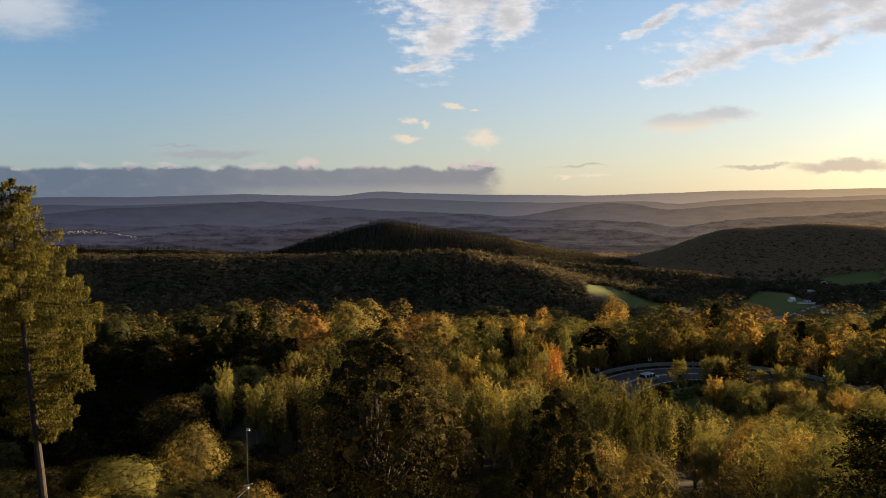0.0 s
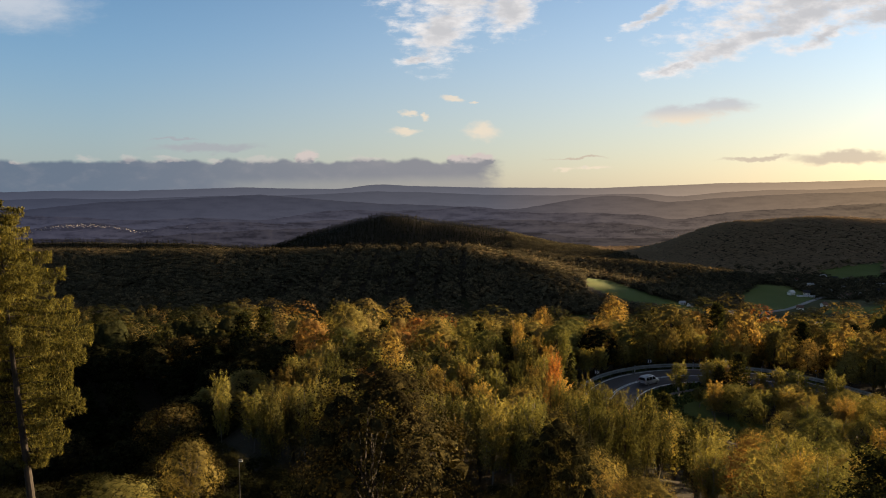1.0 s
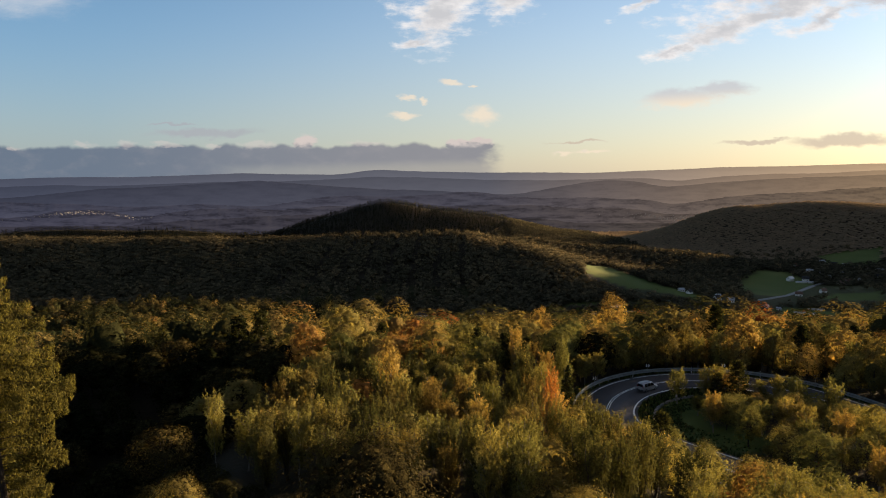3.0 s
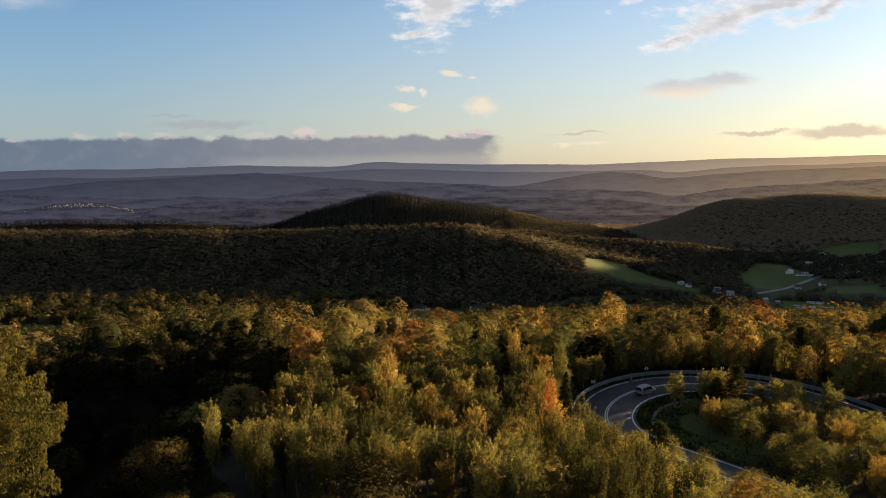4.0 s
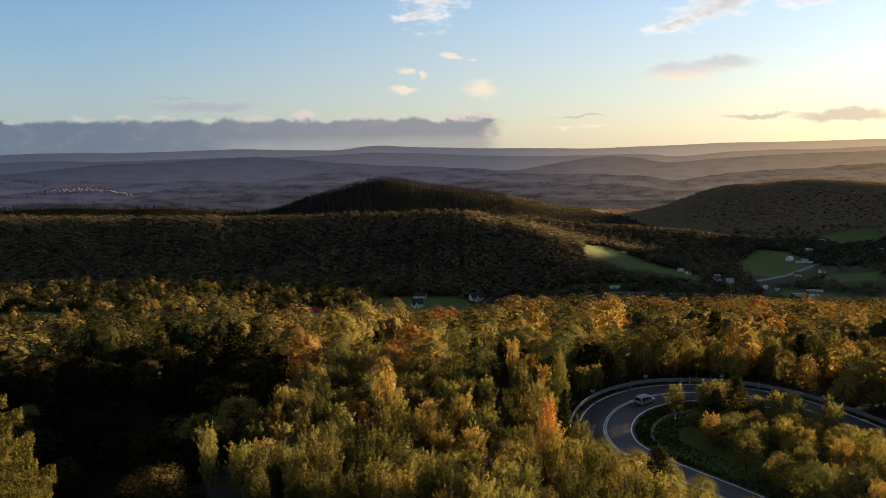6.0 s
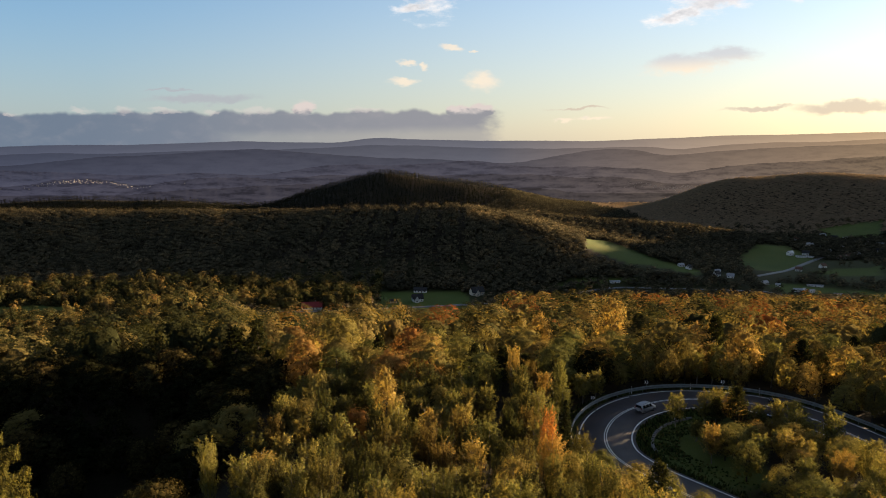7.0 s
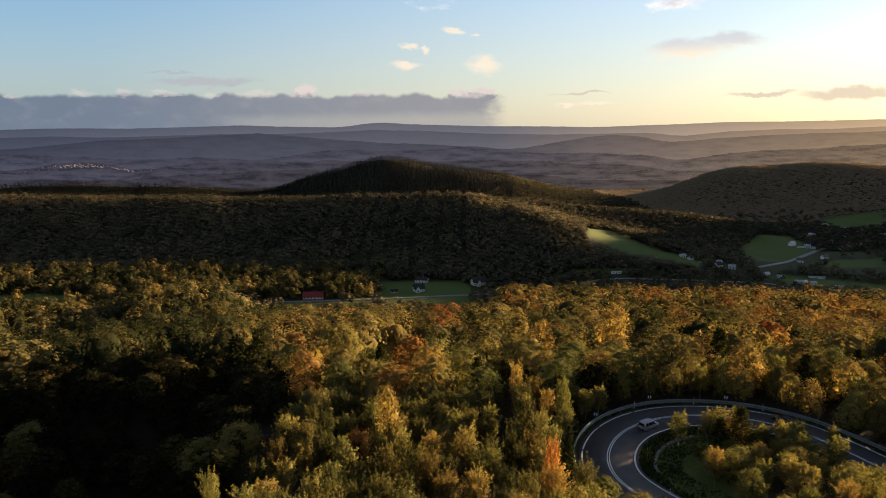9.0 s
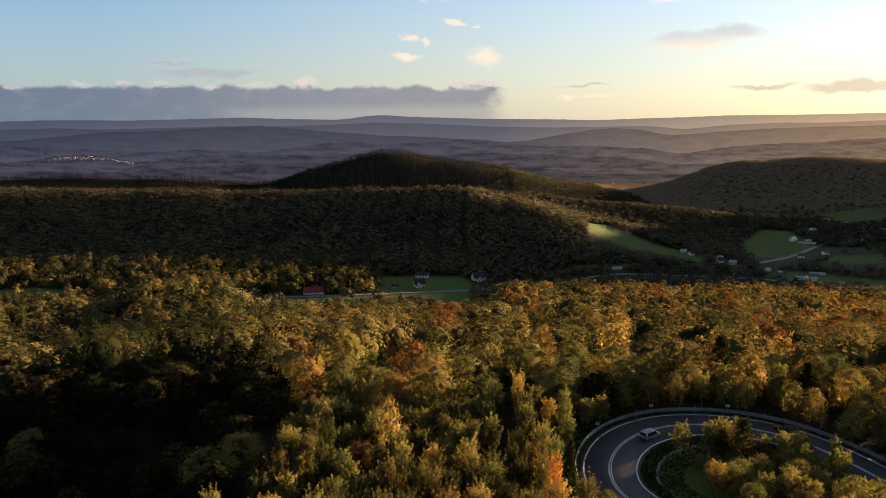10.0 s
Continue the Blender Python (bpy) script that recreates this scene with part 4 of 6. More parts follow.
def plant_heroes():
    rng = np.random.default_rng(5)
    for kind, x, y, top, width in [
            ("poplar", -2.6, 32.5, 29.4, 9.0), ("poplar", 6.2, 35, 25.6, 6.0), ("pine", 21.2, 31.5, 25.6, 6.0), ("beech", -21.6, 57, 16.2, 4.6), ("birch", -29, 88, 14.8, 3.4),
            ("orange", 16.0, 96, 15.2, 3.4), ("birch", 44.3, 107.5, 7.4, 4.0), ("pine", 53.6, 119, 8.6, 4.6), ("pine", 50.5, 120.5, 6.0, 3.4), ("maple", 49.3, 86.5, 8.2, 6.5),
            ("beech", 36.0, 75.6, 9.6, 5.6), ("pine", 27.6, 84, 12.2, 4.6), ("maple", 49, 193, 6.5, 9.0), ("maple", 28, 181, 5.6, 8.0), ("beech", 52, 153, 10.6, 13.0), ("maple", 59, 156, 9.0, 9.0),
            ("beech", -34, 160, 6.5, 9.0), ("beech", -24, 163, 10.2, 12.0), ("pine", -47, 158, 8.6, 8.0), ("pine", -43, 162, 9.4, 7.0), ("pine", 65, 158, 11.0, 6.5), ("maple", -8, 115, 13.8, 4.5),
            ("oak", 33, 141, 8.5, 9.0), ("spruce", 20, 104, 12.6, 5.0), ("oak", -73, 190, -4.5, 9.0), ("birch", 23, 126, 12.4, 4.0), ("birch", 15.5, 132, 13.5, 4.2),
            ("shrub", -13.5, 47, 15.2, 3.4), ("maple", -25, 51, 15.4, 6.0), ("aspen", -20, 49, 14.4, 4.6), ("aspen", 1.5, 73, 12.8, 4.0), ("birch", 26, 78, 12.4, 4.2),
            ("birch", 61, 114, 7.2, 4.2), ("birch", 56, 108, 6.4, 4.4), ("birch", 51, 105, 6.6, 4.8), ("birch", 66, 111, 7.6, 4.2), ("maple", 63, 103, 6.5, 5.4), ("beech", 55, 101, 5.4, 4.6), ("birch", 68, 116, 7.4, 3.2)]:
        z = float(land(x, y))
        plant(kind, x, y, top - z, width, rng)


def plant_near_wood():
    rng = np.random.default_rng(11)

    def scatter(y0, y1, step, wide, choose, lod=None):
        for yy in np.arange(y0, y1, step):
            for xx in np.arange(-wide * yy - 8, wide * yy + 8, step):
                x, y = xx + rng.uniform(-0.42, 0.42) * step, yy + rng.uniform(-0.42, 0.42) * step
                got = choose(x, y)
                if not got:
                    continue
                kind, h, w = got
                d, _ = road_gap(x, y)
                if d < 6.4 + w * 0.30 or not free(x, y, w):
                    continue
                h = h * rng.uniform(0.84, 1.12)
                if x > 21 and 74 < y < 120:         # young growth beside the road
                    h = min(h, 36 - (0.278 if inside(x, y) else 0.302) * y - float(land(x, y)))
                    w = min(w, h * 0.9)
                    if h < 1.8:
                        continue
                if 70 < y < 101 and -2.5 < x - 1 - 0.4535 * (y - 4) < 5.5:      # low growth on the bank above the road's lower arm
                    h, w = min(h, 2.0), min(w, 2.0)
                plant(kind, x, y, h, w * rng.uniform(0.85, 1.15), rng, lod)

    def inside(x, y):
        return 32 < x < 80 and 80 < y < 131 and (x - 31) > (122 - y) * 0.42 - 0.0

    def thicket(x, y):
        r = rng.uniform()
        if inside(x, y) or y > 134:
            return None
        if -31 < x < 26 and y > (62 if x > 3 else 73) and x > -27 + max(0.0, 88 - y) * 0.66:
            return ("aspen" if r < 0.55 else "birch", 9.8, 4.9) if r < 0.90 else ("maple" if r < 0.95 else "beech", 9.0, 5.0)
        if x > 78 and y > 96:
            return ("beech" if r < 0.4 else "maple" if r < 0.8 else "birch", 6.5, 5.0) if x < 86 else ("beech" if r < 0.5 else "maple", 10.5, 7.0)
        if x >= 22 and y < 112:
            return ("birch" if r < 0.45 else "beech" if r < 0.75 else "maple", 7.4, 4.6)
        return None

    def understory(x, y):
        # low near-black oaks carry the shade between the lit shrubs in their colour
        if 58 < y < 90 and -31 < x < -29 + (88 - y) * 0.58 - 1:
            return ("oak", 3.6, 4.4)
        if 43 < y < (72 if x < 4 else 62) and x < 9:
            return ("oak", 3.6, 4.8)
        if 43 < y < 66 and x > 8:
            return ("shrub", 4.4, 4.6) if rng.uniform() < 0.6 else ("beech", 6.2, 4.6)
        return None

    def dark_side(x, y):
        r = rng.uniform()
        # the hollow's shade is put into the leaf colour of these oaks
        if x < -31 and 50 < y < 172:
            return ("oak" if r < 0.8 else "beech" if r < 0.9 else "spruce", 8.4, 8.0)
        if y > 134 and x > -36:
            return ("oak" if r < 0.03 else "beech" if r < 0.45 else "maple" if r < 0.82 else "birch" if r < 0.92 else "pine", 11.8, 9.4 if r < 0.82 else 4.8)
        return None

    def bend(x, y):
        if inside(x, y) and x > 43.5:
            return ("birch" if rng.uniform() < 0.6 else "maple", 6.7, 4.4)
        return None

    def hem(x, y):
        d, _ = road_gap(x, y)
        if d > 12.5 or inside(x, y) or y < 116 and x < 60:
            return None
        r = rng.uniform()
        return ("maple" if r < 0.4 else "beech" if r < 0.75 else "birch", 8.6 if x > 48 else 6.8, 4.4)

    # unseen trees to the right of the view, added to keep sun off the road
    def beyond(x, y):
        return ("beech" if rng.uniform() < 0.5 else "oak", 12.0, 7.5) if x > 0.70 * y + 10 and y > 66 + 0.2 * x else None

    scatter(44, 134, 3.7, 0.70, thicket)
    scatter(90, 190, 7.0, 1.15, beyond, 3)
    scatter(98, 152, 3.6, 0.70, hem)
    scatter(40, 90, 4.6, 0.72, understory)
    scatter(79, 130, 3.6, 0.75, bend)
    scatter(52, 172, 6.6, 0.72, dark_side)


plant_heroes()
plant_near_wood()


# ---- woods that go on down the slope and over the hills ----
def wood_stuff(name, label, pts, heights, widths, tints, protos, mat, calm=0.0):
    """One mesh of many trees: each a turned and scaled copy of one of a few shapes."""
    rng = np.random.default_rng(len(pts))
    which = rng.integers(0, len(protos), len(pts))
    fall = np.stack([land(pts[:, 0] - 12, pts[:, 1]) - land(pts[:, 0] + 12, pts[:, 1]), land(pts[:, 0], pts[:, 1] - 12) - land(pts[:, 0], pts[:, 1] + 12), np.full(len(pts), 24.0)], 1)
    fall = unit(fall)
    out, tint, face = [], [], []
    for i, (q, lean, h0, w0) in enumerate(protos):
        sel = which == i
        if not sel.any():
            continue
        a = rng.uniform(0, 6.283, sel.sum())
        c, s = np.cos(a)[:, None, None], np.sin(a)[:, None, None]
        fw, fh = (widths[sel] / w0)[:, None, None], (heights[sel] / h0)[:, None, None]
        x = (q[None, ..., 0] * c - q[None, ..., 1] * s) * fw + pts[sel, 0][:, None, None]
        y = (q[None, ..., 0] * s + q[None, ..., 1] * c) * fw + pts[sel, 1][:, None, None]
        z = q[None, ..., 2] * fh + pts[sel, 2][:, None, None]
        out.append(np.stack([x, y, z], -1).reshape(-1, 3, 3))
        tint.append(np.repeat(tints[sel], len(q)))
        lean = corner_lean(lean, 3)
        turned = np.stack([lean[None, ..., 0] * c - lean[None, ..., 1] * s, lean[None, ..., 0] * s + lean[None, ..., 1] * c, lean[None, ..., 2] + 0 * c], -1).reshape(-1, 3, 3)
        face.append(turned * (1 - calm) + np.repeat(fall[sel], len(q), 0)[:, None] * calm)
    me = quad_mesh(name, np.concatenate(out), mat, np.concatenate(tint), unit(np.concatenate(face)))
    return tagged(new(name, me), label, "forest", kind="stuff")


def coarse(kind, seed, clumps, per, size):
    rng = np.random.default_rng(seed)
    h, w = SIZE[kind]
    if kind == "spruce":
        crown, lean, _ = spruce(rng, h, w, 1.0, clumps, per, size)
        return pointed(crown), lean, h, w
    if kind == "pine":
        crown, lean, _ = pine(rng, h, w, 4.0, clumps, per, size)
        return pointed(crown), lean, h, w
    if kind == "birch":
        crown, lean, _ = shoots(rng, h, w, 1.2, clumps, per, size, 0.26, 0.3, 0.08, 1, (5, 6), True)
        return crown, lean, h, w
    return *dome(rng, h, w, clumps, per, size, core=3 if per < 60 else 5 if per < 120 else 12), h, w


def spots(x0, x1, y0, y1, step, rng, keep):
    xs, ys = np.meshgrid(np.arange(x0, x1, step), np.arange(y0, y1, step))
    x = xs.ravel() + rng.uniform(-0.45, 0.45, xs.size) * step
    y = ys.ravel() + rng.uniform(-0.45, 0.45, xs.size) * step
    ok = keep(x, y) & (np.abs(x) < 0.71 * y + 12)
    x, y = x[ok], y[ok]
    return np.stack([x, y, land(x, y)], 1)


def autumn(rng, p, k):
    """Hue by the kind of tree (still green, gold, turned orange), with patches of like trees; dark greens on the left
    stand in for shade.
    """
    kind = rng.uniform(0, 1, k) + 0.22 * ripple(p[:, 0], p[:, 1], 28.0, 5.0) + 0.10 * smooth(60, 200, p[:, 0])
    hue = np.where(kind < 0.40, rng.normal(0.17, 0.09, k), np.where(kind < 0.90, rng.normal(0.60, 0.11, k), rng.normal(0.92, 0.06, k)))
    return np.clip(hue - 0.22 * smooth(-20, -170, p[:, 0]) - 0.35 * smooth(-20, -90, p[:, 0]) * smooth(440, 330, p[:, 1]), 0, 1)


HOUSE_PLOTS = []


def plots_clear(x, y):
    ok = np.ones(np.shape(x), bool)
    for px, py in HOUSE_PLOTS:
        dy = y - py
        ok &= np.hypot(x - px, np.where(dy < 0, dy * 0.32, dy)) > 12
    return ok


def near_side(p):
    """True but for the far sides of the hills."""
    return (land(p[:, 0], p[:, 1] + 15) - land(p[:, 0], p[:, 1] - 15)) / 30 > -0.17


SUNK = np.array([0, 0, 5.2])


def build_woods():
    rng = np.random.default_rng(3)
    near = spots(-260, 260, 166, 330, 10.0, rng, lambda x, y: ((y > 172) | (x > 60) | (x < -110)) & (y > 166))
    k = len(near)
    protos = [coarse("beech", 1, 7, 1050, 0.54), coarse("oak", 2, 9, 1050, 0.54), coarse("maple", 3, 6, 1050, 0.54), coarse("beech", 4, 11, 1050, 0.52), coarse("maple", 7, 5, 1000, 0.56), coarse("birch", 5, 44, 12, 0.30), coarse("pine", 6, 9, 11, 0.6)]
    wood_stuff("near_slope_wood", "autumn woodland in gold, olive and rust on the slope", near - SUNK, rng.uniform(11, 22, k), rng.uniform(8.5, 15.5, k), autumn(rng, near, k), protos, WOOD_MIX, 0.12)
    golden = lambda x, y: (x < -72) & (x > -240) & (y > 706) & (y < 850) & (valley_road_gap(x, y) > 9) & (np.hypot(x + 139, (y - 706) * 0.8) > 15)
    mid = spots(-640, 560, 330, 870, 10.0, rng, lambda x, y: ((y < slope_edge(x)) | golden(x, y)) & (meadow_mask(x, y) < 0.5))
    k = len(mid)
    protos = [coarse("beech", 11, 6, 200, 1.06), coarse("oak", 12, 7, 200, 1.06), coarse("maple", 13, 5, 200, 1.06), coarse("maple", 14, 8, 200, 1.06), coarse("birch", 15, 20, 7, 0.5), coarse("spruce", 16, 8, 9, 0.9)]
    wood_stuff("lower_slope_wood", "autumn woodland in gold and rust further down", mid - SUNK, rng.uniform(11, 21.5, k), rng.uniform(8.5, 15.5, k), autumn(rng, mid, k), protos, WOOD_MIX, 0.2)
    # valley floor: dark hedges, copses and gardens between the fields
    floor = spots(-700, 800, 560, 1330, 9.2, rng, lambda x, y: (y > slope_edge(x)) & (meadow_mask(x, y) < 0.5) & ((x < 150) | (y < 785) | (meadow_mask(x + 12, y + 42) < 0.5)) & (valley_road_gap(x, y) > 7) & ((x < 395) | (valley_road_gap(x, y + 18) > 12) & (valley_road_gap(x, y + 36) > 10)) & plots_clear(x, y) & ((ripple(x, y, 38.0, 2.0) > -0.75) | (x < 330)) & (np.hypot(x - 560, (y - 1010) * 1.4) > 45))
    floor = floor[((floor[:, 1] < 860) | (floor[:, 0] > 150)) & ~golden(floor[:, 0], floor[:, 1])]
    floor = floor[(floor[:, 0] < 470) | (rng.uniform(0, 1, len(floor)) < 0.34)]
    k = len(floor)
    protos = [coarse("beech", 21, 7, 46, 1.95), coarse("oak", 22, 8, 46, 1.95), coarse("maple", 24, 6, 46, 1.95), coarse("spruce", 23, 6, 6, 1.3)]
    wood_stuff("valley_copses", "dark copses and hedges between the valley fields", floor, rng.uniform(5, 11, k), rng.uniform(6.5, 11, k), np.clip(rng.normal(0.40, 0.22, k), 0, 1), protos, HILL_MIX, 0.5)
    # the planted ridge, in rows that run up the slope
    rows, furrow = [], []
    for i, x in enumerate(np.arange(-820, 420, 8.6)):
        y = np.arange(800, 1260, 6.6)
        rows.append(np.stack([x + 4.0 * np.sin(y / 90.0 + 1) + rng.normal(0, 1.3, len(y)), y + rng.uniform(-2.6, 2.6, len(y))], 1))
        furrow.append(np.full(len(y), 0.15 if i % 4 == 3 and -190 < x < 60 else 1.0))
    rows, furrow = np.concatenate(rows), np.concatenate(furrow)
    x, y = rows.T
    crest = np.interp(x, [-1200, -480, 40, 230, 360, 520], [1270, 1180, 1118, 1010, 930, 880])
    ok = (y < crest + 45) & (y > np.maximum(crest - 330, slope_edge(x))) & (meadow_mask(x, y) < 0.5) & ((x < 150) | (y < 785) | (meadow_mask(x + 12, y + 42) < 0.5)) & (np.abs(x) < 0.72 * y) & (x < 330)
    p = np.stack([x[ok], y[ok], land(x[ok], y[ok])], 1)
    seen = near_side(p)
    p, furrow = p[seen], furrow[ok][seen]
    k = len(p)
    protos = [coarse("beech", 31, 5, 34, 1.7), coarse("beech", 32, 6, 34, 1.7), coarse("oak", 35, 4, 34, 1.7), coarse("spruce", 34, 5, 5, 1.5), coarse("spruce", 33, 5, 5, 1.5)]
    protos = [(q, lean, 12.0, 8.0) for q, lean, h, w in protos]
    wood_stuff("planted_ridge_wood", "dark planted forest in rows on the ridge", p, rng.uniform(8.0, 13.0, k) * furrow * (1 + 0.22 * ripple(p[:, 0], p[:, 1], 24.0, 2.0)), rng.uniform(7.4, 10.4, k) * (0.4 + 0.6 * furrow), np.clip(0.4 + 0.20 * ripple(p[:, 0], p[:, 1], 34.0) + rng.normal(0, 0.16, k), 0, 1), protos, HILL_MIX, 0.9)
    # hills beyond
    protos = [coarse("beech", 41, 5, 16, 2.0), coarse("spruce", 42, 5, 4, 1.7), coarse("oak", 43, 5, 16, 2.0), coarse("spruce", 44, 5, 4, 1.7)]

    def hills(x, y):
        return (meadow_mask(x, y) < 0.5) & (((y > np.interp(x, [-1200, -480, 40, 230, 520], [1310, 1225, 1160, 1060, 960])) & (raw_land(x, y) > -128 - 14 * smooth(1400, 2000, y))) | ((x > 430) & (y > 1260) & (y < 1960))) & ~((x < 60) & (y < 1690) & (y > 1300) & (raw_land(x, y) < -112))

    far = spots(-1500, 1250, 980, 2180, 8.2, rng, hills)
    far = far[near_side(far)]
    far[:, 2] -= np.where((far[:, 0] > 440) & (far[:, 1] > 1240), 4.2, 2.5)
    east = (far[:, 0] > 440) & (far[:, 1] > 1240)
    spruces = ((bell(far[:, 0], far[:, 1], -150, 1940, 330, 330) > 0.35) | ((far[:, 0] < -450) & (far[:, 1] > 1850))) & ~east

    def clothe(name, label, sel, heights, widths, tone, shapes, mat):
        k = int(sel.sum())
        wood_stuff(name, label, far[sel], rng.uniform(*heights, k), rng.uniform(*widths, k), np.clip(rng.normal(*tone, k), 0, 1), shapes, mat, 0.9)

    clothe("broad_hill_forest", "russet-brown beech forest over the broad hill, paled as by haze", east, (7, 10), (14, 17.5), (0.5, 0.2), protos[::2], HAZE_RUSSET_MIX)
    clothe("cone_hill_forest", "dark spruce forest over the cone-shaped hill", spruces, (9, 18), (5.5, 8), (0.5, 0.25), protos[1::2], SPRUCE_MIX)
    clothe("hill_forest", "dark mixed forest over the low ridges", ~east & ~spruces, (8, 12), (8.5, 11.5), (0.14, 0.13), protos, HILL_MIX)



# ---- the road itself ----
def asphalt():
    m, n = material("asphalt")
    at = n.add("ShaderNodeNewGeometry").outputs["Position"]
    wide, _ = n.noise(at, 0.35, 4.0)
    fine, _ = n.noise(at, 14.0, 3.0)
    f = n.math("MULTIPLY_ADD", wide, 0.6, n.math("MULTIPLY", fine, 0.4))
    finish(n, n.ramp(f, (0.3, (0.038, 0.033, 0.035)), (0.7, (0.068, 0.060, 0.061))), 0.75, 0.0, fine, 0.3, 0.02, 0.4)
    return m


ASPHALT = asphalt()
PAINT = plain("road_paint", (0.50, 0.50, 0.48), (0.78, 0.78, 0.76), 3.0, 0.6)


def strip(name, off0, off1, lift, mat, i0=0, i1=None, thick=0.0):
    """A band along the road between two offsets from its middle (plus: to the inside of the bend)."""
    p, s = ROAD[i0:i1], ROAD_SIDE[i0:i1]
    up = np.array([0, 0, lift])
    cols = [p + s * off0 + up, p + s * off1 + up]
    if thick:
        down = np.array([0, 0, -thick])
        cols = [cols[0] + down, cols[0], cols[1], cols[1] + down]
    return grid_mesh(name, np.stack(cols, 1), mat)


road = tagged(new("road", strip("road", -5.1, 5.1, 0.0, ASPHALT, thick=0.5)), "dark asphalt hairpin road with white lines", "road", kind="structure")
part("edge_line", strip("edge_line", 4.35, 4.6, 0.006, PAINT), parent=road)
worn = (int(np.argmin(np.hypot(ROAD[:, 0] - 29.3, ROAD[:, 1] - 113))), int(np.argmin(np.hypot(ROAD[:, 0] - 47, ROAD[:, 1] - 134))))
part("edge_line", strip("edge_line", -4.6, -4.35, 0.006, PAINT, 0, worn[0]), parent=road)
part("edge_line", strip("edge_line", -4.6, -4.35, 0.006, PAINT, worn[1], None), parent=road)
for i in range(worn[0], worn[1], 3):
    part("edge_dash", strip("edge_dash", -4.6, -4.35, 0.006, PAINT, i, i + 4 if (i // 3) % 5 else i + 3), parent=road)
part("centre_line", strip("centre_line", -0.26, -0.10, 0.006, PAINT), parent=road)
part("centre_line", strip("centre_line", 0.10, 0.26, 0.006, PAINT), parent=road)


# ---- furniture of the road ----
STEEL = plain("galvanised_steel", (0.14, 0.155, 0.155), (0.24, 0.26, 0.26), 1.5, 0.65, 0.25)
WHITE = plain("white_paint", (0.62, 0.62, 0.60), (0.80, 0.80, 0.78), 2.0, 0.5)
BLACK = plain("black_paint", (0.012, 0.012, 0.013), (0.025, 0.025, 0.027), 2.0, 0.5)
RED = plain("red_paint", (0.40, 0.03, 0.02), (0.52, 0.05, 0.03), 2.0, 0.5)
STONE = plain("concrete", (0.12, 0.115, 0.10), (0.22, 0.21, 0.19), 2.5, 0.9, bump=0.5)


def box(bm, x, y, z, sx, sy, sz, bevel=0.0):
    """A box by its middle and its sizes."""
    made = bmesh.ops.create_cube(bm, size=1.0, matrix=Matrix.LocRotScale((x, y, z), None, (sx, sy, sz)))
    if bevel:
        edges = list({e for v in made["verts"] for e in v.link_edges})
        bmesh.ops.bevel(bm, geom=edges, offset=bevel, segments=2, affect="EDGES", profile=0.5)
    return bm


def rod(bm, a, b, r0, r1=None, sides=8):
    """A round bar from a to b."""
    a, b = Vector(a), Vector(b)
    turn = (b - a).to_track_quat("Z", "Y").to_matrix().to_4x4()
    bmesh.ops.create_cone(bm, cap_ends=True, segments=sides, radius1=r0, radius2=r0 if r1 is None else r1, depth=(b - a).length,
                          matrix=Matrix.Translation((a + b) / 2) @ turn)
    return bm


def nearest_on_road(x, y):
    return int(np.argmin(np.hypot(ROAD[:, 0] - x, ROAD[:, 1] - y)))


def build_guardrail(i0, i1, offset):
    """Two stacked corrugated beams on steel posts along the outside of the bend."""
    rail = tagged(new("guardrail"), "long grey steel crash barrier along the outside of the bend", "guardrail")
    p, s = ROAD[i0:i1], ROAD_SIDE[i0:i1]
    wave = [(0.00, 0.00), (0.05, 0.05), (0.05, 0.11), (0.0, 0.15), (0.0, 0.19), (0.05, 0.23), (0.05, 0.29), (0.0, 0.34), (-0.012, 0.34), (-0.012, 0.0)]
    for base in (0.22, 0.62):
        cols = [p + s * (offset + a) + np.array([0, 0, base + b]) for a, b in wave]
        part("beam", grid_mesh("beam", np.stack(cols, 1), STEEL, closed=True), parent=rail)
    bm = bmesh.new()
    box(bm, 0, 0, 0.36, 0.10, 0.06, 1.25, 0.01)
    post = mesh_of("rail_post", bm, STEEL)
    walked, last = 0.0, -9.0
    for k in range(i0, i1 - 1):
        if walked - last > 2.0:
            q = ROAD[k] + ROAD_SIDE[k] * (offset - 0.09)
            ob = part("post", post, parent=rail)
            ob.matrix_basis = pose(q[0], q[1], q[2], 0, 0, math.degrees(math.atan2(ROAD_SIDE[k][1], ROAD_SIDE[k][0])))
            last = walked
        walked += float(np.linalg.norm(ROAD[k + 1] - ROAD[k]))


build_guardrail(nearest_on_road(36, 97), nearest_on_road(104, 72), -5.9)


def chevron_bars(bm, cx, w, h, t, toward):
    """A pointed bar pair in the plane of the board (x across, z up)."""
    for up in (1, -1):
        a = [(cx - toward * w / 2, 0.0), (cx - toward * w / 2 + toward * t, 0.0), (cx + toward * w / 2, h / 2), (cx + toward * w / 2 - toward * t, h / 2)]
        pts = [(x, -0.024, (h / 2 - z) * up) for x, z in a]
        front = [bm.verts.new(v) for v in pts]
        back = [bm.verts.new((v[0], -0.016, v[2])) for v in pts]
        for f in (front, back[::-1], *[[front[i], back[i], back[(i + 1) % 4], front[(i + 1) % 4]] for i in range(4)]):
            bm.faces.new(f)


